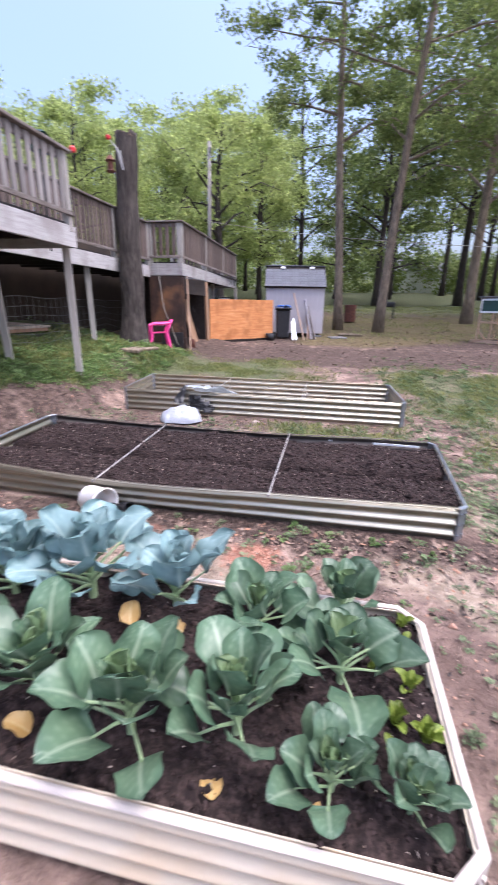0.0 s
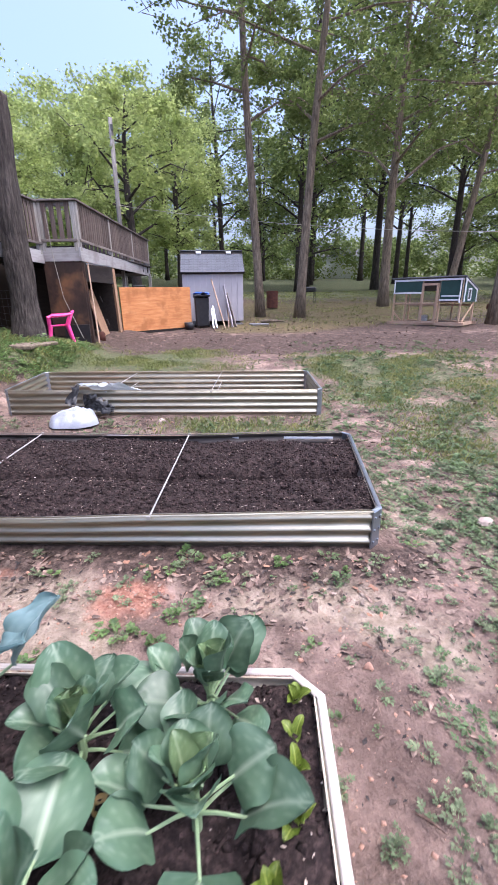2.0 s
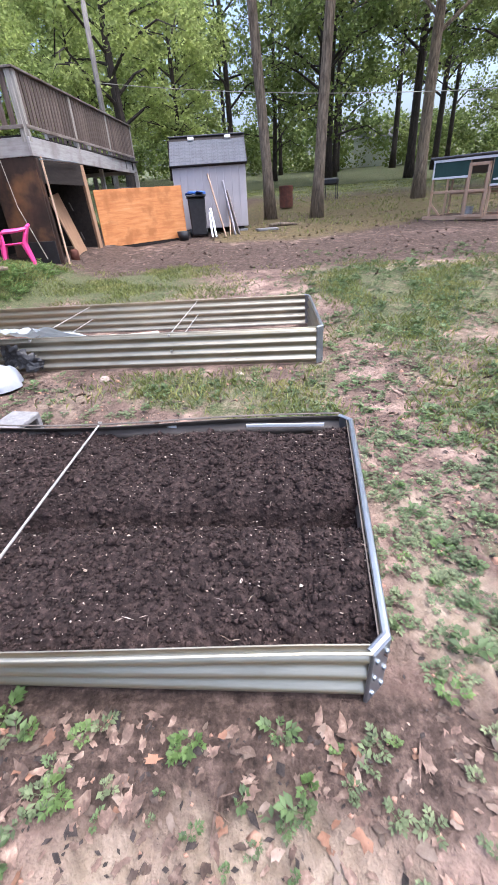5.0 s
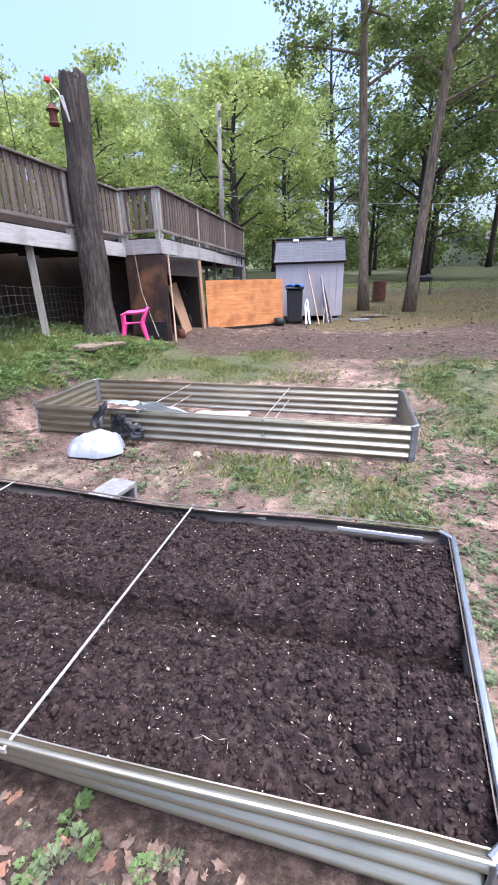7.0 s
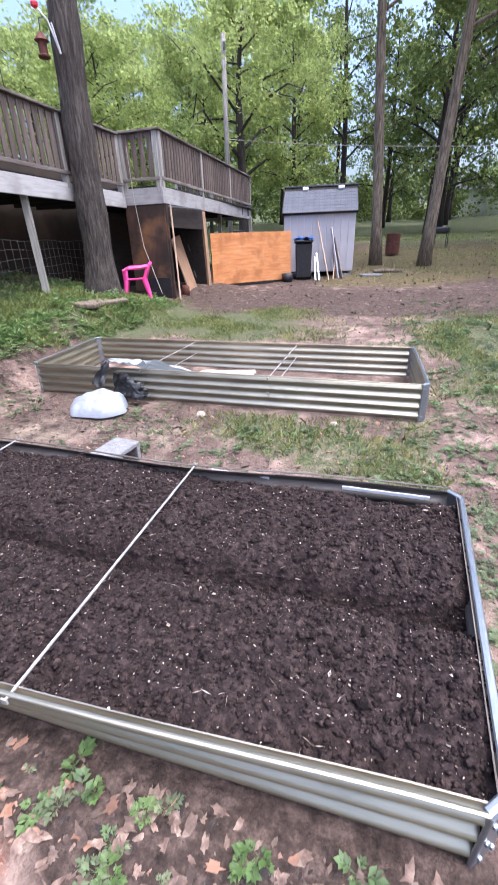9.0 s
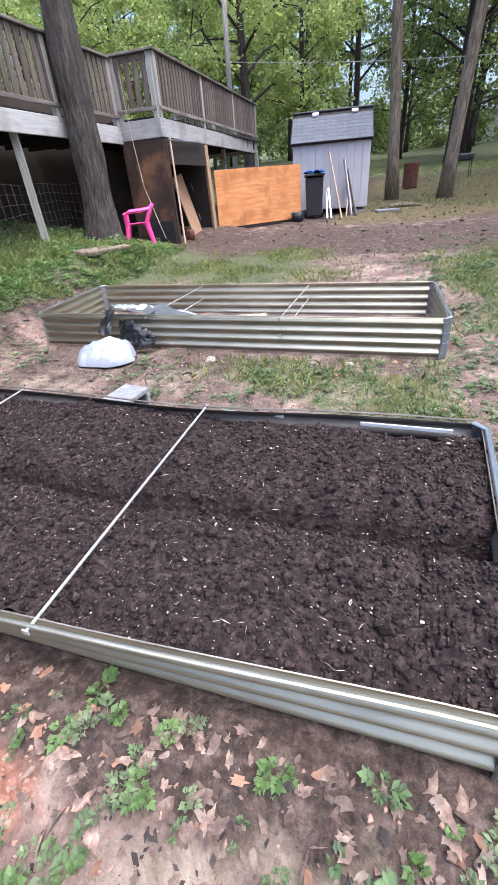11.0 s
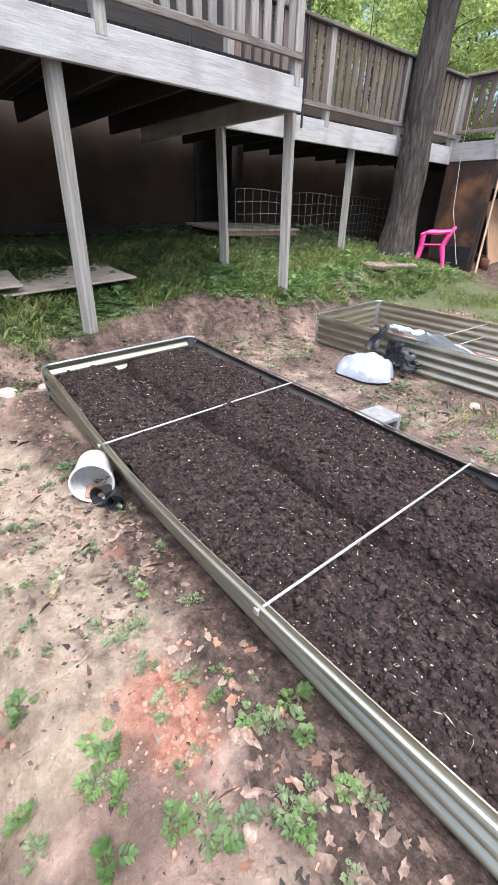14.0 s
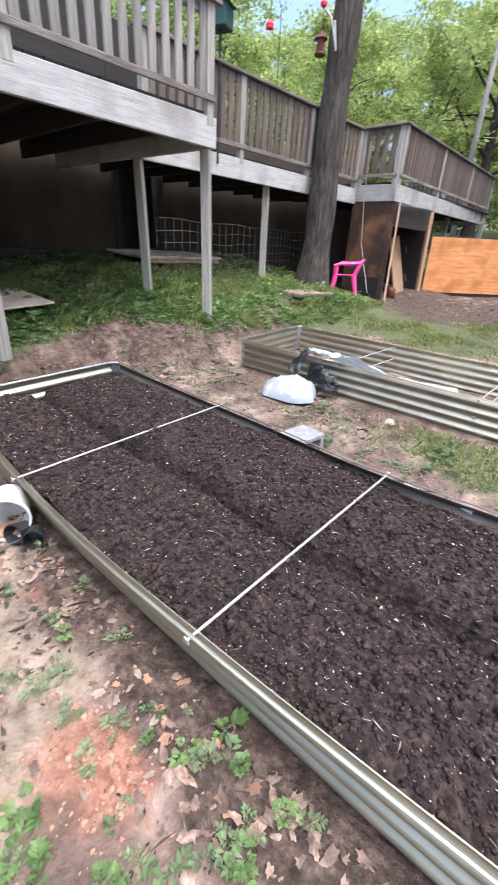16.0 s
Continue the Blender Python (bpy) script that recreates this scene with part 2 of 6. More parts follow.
CABBAGE_BLUE = leaf_material("broccoli_leaf", (0.114, 0.203, 0.203), (0.22, 0.326, 0.333), (0.383, 0.479, 0.45))
CABBAGE_LIGHT = leaf_material("young_cabbage_leaf", (0.081, 0.144, 0.0594), (0.153, 0.225, 0.104), (0.324, 0.396, 0.234), 0.4, 0.25)
LETTUCE = leaf_material("lettuce_leaf", (0.085, 0.136, 0.0119), (0.17, 0.221, 0.02975), (0.3825, 0.425, 0.102))
YELLOW_LEAF = leaf_material("yellowed_leaf", (0.42, 0.25, 0.075), (0.55, 0.38, 0.15), (0.6, 0.5, 0.25))
STALK = mat("leaf_stalk", ((0.2, 0.3, 0.14), (0.34, 0.44, 0.26)), 12, 0.5, bump=0.1)
WEED_BANK = mat("bank_weed_leaves", ((0.07, 0.125, 0.035), (0.13, 0.21, 0.065), (0.22, 0.31, 0.12)), 6, 0.6, bump=0, trans=0.35, island=0.35)
WEED_GREY = mat("grey_green_weeds", ((0.055, 0.0785, 0.0366), (0.11, 0.144, 0.069), (0.198, 0.231, 0.125)), 6, 0.7, bump=0, trans=0.2, island=0.35)
WEED = mat("weed_leaves", ((0.05, 0.085, 0.03), (0.095, 0.148, 0.056), (0.17, 0.235, 0.11)), 6, 0.6, bump=0, trans=0.3, island=0.35)
WEED_FRESH = mat("fresh_weed_leaves", ((0.048, 0.092, 0.024), (0.096, 0.16, 0.0448), (0.16, 0.232, 0.08)), 6, 0.6, bump=0, trans=0.3, island=0.3)
GRASS = mat("grass_blades", ((0.0925, 0.116, 0.0288), (0.171, 0.201, 0.0608), (0.327, 0.31, 0.111)), 3, 0.6, bump=0, trans=0.3, island=0.35)
DRY = mat("dry_leaves", ((0.0581, 0.0368, 0.0287), (0.137, 0.0904, 0.07), (0.273, 0.207, 0.162)), 30, 0.8, bump=0.2, island=0.6)
DRY_PALE = mat("pale_dry_leaves", ((0.124, 0.0868, 0.0651), (0.205, 0.152, 0.118), (0.273, 0.217, 0.18)), 25, 0.75, bump=0.2, island=0.35)
DRY_RUST = mat("rusty_dry_leaves", ((0.12, 0.0562, 0.0338), (0.21, 0.109, 0.0675), (0.27, 0.15, 0.0975)), 25, 0.75, bump=0.2, island=0.35)
CHIPS = mat("pale_chips", ((0.195, 0.135, 0.105), (0.345, 0.2775, 0.225), (0.54, 0.495, 0.45)), 9, 0.8, bump=0, island=0.35)
CLOD = mat("soil_clods", ((0.00877, 0.00591, 0.00592), (0.0296, 0.0199, 0.0188), (0.0745, 0.0508, 0.0459)), 40, 0.95, bump=0.6, bump_scale=80, island=0.4, spec=0.2)
PINK = mat("pink_plastic", ((0.78, 0.05, 0.27), (0.85, 0.08, 0.33)), 6, 0.4, bump=0.05)
WHITE = mat("white_plastic", ((0.595, 0.595, 0.595), (0.68, 0.68, 0.68)), 8, 0.4, bump=0.05, spots=(0.468, 0.408, 0.34), spot_scale=7)
BAGWHITE = mat("white_film", ((0.26, 0.282, 0.332), (0.347, 0.368, 0.419)), 6, 0.4, bump=0.5, bump_scale=14)
BAGFILM = mat("grey_film", ((0.3, 0.34, 0.37), (0.42, 0.46, 0.5)), 6, 0.35, bump=0.5, bump_scale=16, trans=0.25)
BAGBLACK = mat("black_film", ((0.008, 0.008, 0.009), (0.018, 0.018, 0.02)), 8, 0.38, bump=0.5, bump_scale=22)
BLACK = mat("black_plastic", ((0.012, 0.012, 0.014), (0.026, 0.026, 0.03)), 9, 0.5, bump=0.1)
BLUE = mat("blue_tarp", ((0.03, 0.09, 0.35), (0.06, 0.16, 0.5)), 9, 0.45, bump=0.3)
COOPGREEN = mat("dark_green_paint", ((0.012, 0.045, 0.038), (0.02, 0.065, 0.055)), 5, 0.6, bump=0.15)
COOPWHITE = mat("white_trim", ((0.66, 0.68, 0.72), (0.78, 0.79, 0.82)), 8, 0.6, bump=0.1)
COOPWOOD = mat("new_timber", ((0.4, 0.26, 0.17), (0.56, 0.4, 0.29)), 6, 0.75, bump=0.2, stretch=(3, 3, 0.6), vary=0.12)
CONCRETE = mat("concrete", ((0.16, 0.16, 0.164), (0.216, 0.216, 0.224), (0.264, 0.264, 0.272)), 22, 0.9, bump=0.4, bump_scale=60)
WIRE = mat("dull_wire", ((0.1, 0.1, 0.1), (0.17, 0.17, 0.165)), 12, 0.5, 0.6, 0.1)
CABLE = mat("pale_cable", ((0.28, 0.26, 0.22), (0.4, 0.37, 0.31)), 12, 0.7, bump=0)
RUST = mat("rusty_metal", ((0.07, 0.026, 0.018), (0.16, 0.055, 0.035)), 8, 0.8, 0.2, 0.3)
# Tan wall, its colour darkened to hold the shade under the deck.
HOUSEWALL_SHADED = mat("shaded_house_wall", ((0.0372, 0.026, 0.0186), (0.0558, 0.0384, 0.0267)), 3, 0.9, bump=0.2, spots=(0.0217, 0.0155, 0.0118), spot_scale=0.8)
# Near-black: shade behind the railing and below the deck, put into the colour.
SHADED_BOARDS = mat("shaded_boards", ((0.012, 0.01, 0.009), (0.03, 0.024, 0.021)), 4, 0.8, bump=0.2, stretch=(1, 0.4, 6))
CARDBOARD = mat("pale_board", ((0.42, 0.34, 0.27), (0.56, 0.47, 0.38)), 6, 0.85, bump=0.15, spots=(0.34, 0.27, 0.21), spot_scale=3)
STONE = mat("stone", ((0.28, 0.22, 0.19), (0.45, 0.37, 0.32)), 14, 0.9, bump=0.4, vary=0.2)
REDCLAY = mat("red_clay", ((0.3, 0.17, 0.12), (0.42, 0.26, 0.19)), 22, 0.95, bump=0.6)
REDTOY = mat("red_plastic", ((0.6, 0.02, 0.03), (0.7, 0.04, 0.05)), 8, 0.4, bump=0)


# ---- mesh building ----
class Shape:
    """Gathers vertices and faces of one mesh."""

    def __init__(self):
        self.v, self.f, self.vein = [], [], None

    def add(self, verts, faces, m=None):
        k = len(self.v)
        self.v += [tuple(m @ Vector(p)) for p in verts] if m is not None else [tuple(p) for p in verts]
        self.f += [tuple(i + k for i in f) for f in faces]
        return self

    def box(self, c, size, rot=(0, 0, 0), bevel=0.004, taper=1.0, m=None):
        """A block with chamfered edges, its top scaled by taper."""
        h = [s / 2 for s in size]
        b = min(bevel, *(0.45 * s for s in h))
        pts = []
        for sx in (-1, 1):
            for sy in (-1, 1):
                for sz in (-1, 1):
                    k = taper if sz > 0 else 1
                    x, y, z = sx * h[0] * k, sy * h[1] * k, sz * h[2]
                    pts += [(x - sx * b, y - sy * b, z), (x - sx * b, y, z - sz * b), (x, y - sy * b, z - sz * b)]

        def i(sx, sy, sz, a):
            return ((sx > 0) * 4 + (sy > 0) * 2 + (sz > 0)) * 3 + a
        fs = []
        for s in (-1, 1):
            q = [(-1, -1), (1, -1), (1, 1), (-1, 1)]
            fs.append([i(a, c2, s, 0) for a, c2 in q])
            fs.append([i(a, s, c2, 1) for a, c2 in q])
            fs.append([i(s, a, c2, 2) for a, c2 in q])
        for s in (-1, 1):
            for u in (-1, 1):
                fs.append([i(s, u, -1, 1), i(s, u, 1, 1), i(s, u, 1, 2), i(s, u, -1, 2)])
                fs.append([i(s, -1, u, 0), i(s, 1, u, 0), i(s, 1, u, 2), i(s, -1, u, 2)])
                fs.append([i(-1, s, u, 0), i(1, s, u, 0), i(1, s, u, 1), i(-1, s, u, 1)])
        for sx in (-1, 1):
            for sy in (-1, 1):
                for sz in (-1, 1):
                    fs.append([i(sx, sy, sz, a) for a in (0, 1, 2)])
        t = (m if m is not None else Matrix.Identity(4)) @ pose(*c, *rot)
        return self.add(pts, fs, t)

    def tube(self, pts, radii, n=8, cap=True, squash=1.0):
        """A tapered tube along a line of points."""
        pts = [Vector(p) for p in pts]
        if not isinstance(radii, (list, tuple)):
            radii = [radii] * len(pts)
        rings = []
        for k, p in enumerate(pts):
            d = (pts[min(k + 1, len(pts) - 1)] - pts[max(k - 1, 0)]).normalized()
            ref = Vector((0, 0, 1)) if abs(d.z) < 0.9 else Vector((1, 0, 0))
            u = d.cross(ref).normalized()
            w = u.cross(d)
            rings += [p + radii[k] * (math.cos(a) * u + squash * math.sin(a) * w) for a in (2 * math.pi * j / n for j in range(n))]
        fs = [(k * n + j, k * n + (j + 1) % n, (k + 1) * n + (j + 1) % n, (k + 1) * n + j) for k in range(len(pts) - 1) for j in range(n)]
        if cap:
            fs += [tuple(range(n))[::-1], tuple((len(pts) - 1) * n + j for j in range(n))]
        return self.add(rings, fs)

    def lathe(self, profile, n=24, m=None):
        """A round body from (radius, height) pairs."""
        vs = [(r * math.cos(2 * math.pi * j / n), r * math.sin(2 * math.pi * j / n), z) for r, z in profile for j in range(n)]
        fs = [(k * n + j, k * n + (j + 1) % n, (k + 1) * n + (j + 1) % n, (k + 1) * n + j) for k in range(len(profile) - 1) for j in range(n)]
        return self.add(vs, fs, m)

    def grid(self, fn, nu, nv, m=None):
        """A sheet of points fn(u, v), u and v from 0 to 1."""
        vs = [fn(a / nu, c / nv) for a in range(nu + 1) for c in range(nv + 1)]
        fs = [(a * (nv + 1) + c, (a + 1) * (nv + 1) + c, (a + 1) * (nv + 1) + c + 1, a * (nv + 1) + c + 1) for a in range(nu) for c in range(nv)]
        return self.add(vs, fs, m)

    def sheet(self, fn, nu, nv, thick, m=None):
        """A sheet with thickness, laid along z."""
        self.grid(fn, nu, nv, m)
        self.grid(lambda u, v: Vector(fn(1 - u, v)) - Vector((0, 0, thick)), nu, nv, m)
        return self

    def mesh(self, name, smooth=False):
        me = bpy.data.meshes.new(name)
        me.from_pydata(self.v, [], self.f)
        bm = bmesh.new()
        bm.from_mesh(me)
        if len(bm.faces) < 20000:
            bmesh.ops.recalc_face_normals(bm, faces=bm.faces)
        bm.to_mesh(me)
        bm.free()
        if smooth:
            me.polygons.foreach_set("use_smooth", [True] * len(me.polygons))
        if self.vein:
            at = me.attributes.new("vein", "FLOAT", "POINT")
            at.data.foreach_set("value", self.vein)
        me.update()
        return me


def part(name, shape, material, parent=None, label="", at=None, smooth=False):
    """One mesh object, under a thing or a part. shape: a Shape, or mesh data to share."""
    me = shape.mesh(name, smooth) if isinstance(shape, Shape) else shape
    if not me.materials:
        me.materials.append(material)
    ob = new(name, me)
    if parent:
        ob.parent = parent
    if at is not None:
        ob.matrix_basis = at
    return tagged(ob, label)


def thing(name, label, category, at=(0, 0, 0), rz=0.0, group="", kind=""):
    ob = new(name)
    ob.empty_display_size = 0.1
    ob.matrix_basis = pose(*at, 0, 0, rz)
    return tagged(ob, label, category, group, kind)


def raw_mesh(name, verts, faces, material, smooth=False):
    """A mesh from numpy arrays: verts (n, 3), faces (m, k)."""
    me = bpy.data.meshes.new(name)
    verts, faces = np.asarray(verts, np.float32), np.asarray(faces, np.int32)
    me.vertices.add(len(verts))
    me.vertices.foreach_set("co", verts.ravel())
    k = faces.shape[1]
    me.loops.add(faces.size)
    me.loops.foreach_set("vertex_index", faces.ravel())
    me.polygons.add(len(faces))
    me.polygons.foreach_set("loop_start", np.arange(0, faces.size, k, dtype=np.int32))
    if smooth:
        me.polygons.foreach_set("use_smooth", np.ones(len(faces), bool))
    me.update(calc_edges=True)
    me.materials.append(material)
    return me


def step(a, b, x):
    t = min(1.0, max(0.0, (x - a) / (b - a)))
    return t * t * (3 - 2 * t)


# ---- ground ----
def height(x, y):
    """The lie of the land: level at the beds, a bank below the deck, a slow rise to the wood."""
    h = 0.04 * max(0.0, y - 1.5) + 0.03 * max(0.0, y - 18)
    toe = -3.95 - 0.12 * math.sin(1.7 * y)
    bank = 0.40 * step(toe, toe - 0.75, x) + 0.2 * max(0.0, min(2.6, toe - 0.75 - x))
    h += bank * (1 - 0.62 * step(5.6, 8.2, y)) * (1 - 0.6 * step(-1.5, -5, y))
    return h


def relief(x, y):
    near = 1.0 if abs(x) < 12 and -6 < y < 22 else 0.3
    v = Vector((x, y, 0))
    return near * (0.03 * noise.noise(v * 0.9) + 0.016 * noise.noise(v * 3.1) + 0.007 * noise.noise(v * 9.0))


def surface(x, y):
    h = height(x, y) + relief(x, y)
    h += 0.045 * step(-0.32, -0.06, y) * (1 - step(0.0, 0.05, y)) * step(-3.6, -3.0, x) * (1 - step(-1.1, -0.6, x))
    # level under the beds
    for x0, x1, y0, y1, z in ((-3.75, 0.1, -0.1, 1.35, 0.07), (-3.75, 0.1, 2.65, 4.15, 0.05), (-2.95, -0.35, -1.95, -0.9, -0.04)):
        k = step(-0.35, 0.0, min(x - x0, x1 - x, y - y0, y1 - y))
        h = h * (1 - k) + (z - 0.012) * k
    return h


def turf_at(x, y):
    """How much of the ground is turf, 0 to 1."""
    g = 0.0
    q = Vector((x * 0.8, y * 0.8, 3.0))
    x, y = x + 0.55 * noise.noise(q) + 0.2 * noise.noise(q * 3.1), y + 0.8 * noise.noise(q + Vector((9, 0, 0))) + 0.25 * noise.noise(q * 3.3)
    g = max(g, 0.95 * step(-4.3, -4.7, x) * step(-1.5, 0.5, y) * (1 - step(6.9, 7.6, y)))
    g = max(g, 0.78 * step(4.5, 5.4, y) * step(-0.5, -2.2, x) * (1 - step(6.6, 7.8, y)))
    g = max(g, 0.66 * step(-0.4, 0.5, x) * (1 - step(1.6, 3.6, x - 0.2 * (y - 3))) * step(2.4, 4.0, y) * (1 - step(6.0, 7.6, y)))
    g = max(g, 0.6 * step(-2.1, -1.3, x) * (1 - step(0.1, 0.5, x)) * step(1.45, 1.7, y) * (1 - step(2.5, 2.75, y)))
    g = max(g, 0.45 * step(0.3, 1.0, x) * step(-1.5, 0, y) * (1 - step(4, 6, y)))
    g = max(g, 0.5 * step(0.1, 0.8, x) * (1 - step(-0.5, 0.5, y)))
    g = max(g, 0.34 * step(11, 14, y) * step(-2, 0, x))
    g = max(g, 0.95 * step(24, 30, y))
    g = max(g, 0.9 * step(-5, -7, x) * step(9, 11, y))
    return g


def litter_at(x, y):
    g = 0.35
    q = Vector((x * 0.9, y * 0.9, 8.0))
    x, y = x + 0.4 * noise.noise(q), y + 0.6 * noise.noise(q + Vector((5, 0, 0)))
    g = max(g, 0.75 * step(6.2, 7.6, y) * (1 - step(9.5, 12, y)))
    g = max(g, 0.8 * step(9, 12, y))
    # Leaf litter along the bed front, thickened to hold the panel's shade too.
    g = max(g, 0.8 * step(-0.45, -0.16, y) * (1 - step(0.0, 0.1, y)) * (1 - step(0.0, 0.5, x)) * step(-4.0, -3.6, x))
    g = max(g, 0.6 * step(-3.75, -3.95, x) * (1 - step(-4.6, -4.9, -x * -1)))
    g = max(g, 0.5 * step(1.2, 1.4, y) * (1 - step(2.6, 2.9, y)) * step(-0.8, -1.6, x))
    g = max(g, 0.9 * step(-5.6, -6.6, x) * (1 - step(7, 9, y)))
    return g


def straw_at(x, y):
    """Dry ochre grass between the trees of the yard."""
    return 0.75 * step(9.8, 11.3, y - 0.75 * max(0.0, x - 0.6)) * (1 - step(22, 27, y)) * step(-3.0, -1.5, x)


def blobs(x, y, spots):
    return min(0.8, sum(0.85 * math.exp(-((x - a) ** 2 + (y - b) ** 2) / (r * r)) for a, b, r in spots))


def sand_at(x, y):
    return blobs(x, y, ((-1.68, -0.5, 0.3), (-2.25, -0.62, 0.4), (-3.0, -0.55, 0.5), (-1.5, -0.85, 0.3), (-2.6, -0.3, 0.25), (-0.38, -0.28, 0.2), (-0.72, -0.42, 0.16), (-0.15, -0.4, 0.18), (0.3, 0.85, 0.2), (0.36, 0.45, 0.16), (-1.9, 2.1, 0.3), (-0.2, 4.9, 0.5), (0.25, -1.45, 0.25), (0.1, -0.62, 0.2), (0.75, -0.75, 0.22), (-2.0, -0.42, 0.3), (-1.55, -0.62, 0.25), (2.2, 4.6, 0.6), (1.5, 6.6, 0.5), (-2.9, 1.9, 0.4), (-3.9, 2.2, 0.3), (0.3, 0.2, 0.2), (-0.6, 2.0, 0.25)))


def red_at(x, y):
    return blobs(x, y, ((-1.3, -0.4, 0.15), (-1.15, -0.33, 0.1), (-1.9, -0.2, 0.1)))


def spaced(lo, hi, fine, reach, growth=1.22):
    """Coordinates: fine between lo and hi, then ever wider out to reach."""
    mid = list(np.arange(lo, hi + fine / 2, fine))
    up, d, p = [], fine, mid[-1]
    while p < reach:
        d *= growth
        p += d
        up.append(p)
    down, d, p = [], fine, mid[0]
    while p > -reach:
        d *= growth
        p -= d
        down.append(p)
    return down[::-1] + mid + up


gx, gy = spaced(-5.4, 4.5, 0.055, 900), spaced(-2.6, 8.0, 0.055, 900)
pts = np.array([(x, y, surface(x, y)) for x in gx for y in gy], np.float32)
ny = len(gy)
ids = np.arange(len(pts)).reshape(len(gx), ny)
quads = np.stack([ids[:-1, :-1], ids[1:, :-1], ids[1:, 1:], ids[:-1, 1:]], -1).reshape(-1, 4)
me = raw_mesh("ground", pts, quads, GROUND, True)
for key, fn in (("turf", turf_at), ("straw", straw_at), ("litter", litter_at), ("sand", sand_at), ("red", red_at)):
    at = me.attributes.new(key, "FLOAT", "POINT")
    at.data.foreach_set("value", np.array([fn(x, y) for x in gx for y in gy], np.float32))
ground = tagged(new("ground", me), "pinkish clay ground with weeds, leaf litter and patchy grass", "ground", kind="structure")


# ---- raised beds ----
def corrugated(length, high, ribs, depth, thick=0.004, bend=None):
    """An upright sheet along x from 0 to length, with round horizontal ribs that swell towards -y.
    bend(x): how far the top edge leans towards -y and sinks there."""
    s = Shape()
    n = ribs * 12
    prof = [(depth - depth * (0.5 - 0.5 * math.cos(2 * math.pi * ribs * k / n)) ** 1.35, high * k / n) for k in range(n + 1)]
    ring = [(p[0], p[1]) for p in prof] + [(p[0] + thick, p[1]) for p in prof[::-1]]
    m = len(ring)
    cuts = 8 if bend else 1
    rows = []
    for c in range(cuts + 1):
        x = length * c / cuts
        out, sink = bend(x) if bend else (0, 0)
        rows += [(x, p[0] - out * (p[1] / high) ** 1.3, p[1] - sink * p[1] / high) for p in ring]
    s.add(rows, [(c * m + k, c * m + (k + 1) % m, (c + 1) * m + (k + 1) % m, (c + 1) * m + k) for c in range(cuts) for k in range(m)])
    me2 = s.mesh("panel", True)
    me2.set_sharp_from_angle(angle=math.radians(50))
    return me2


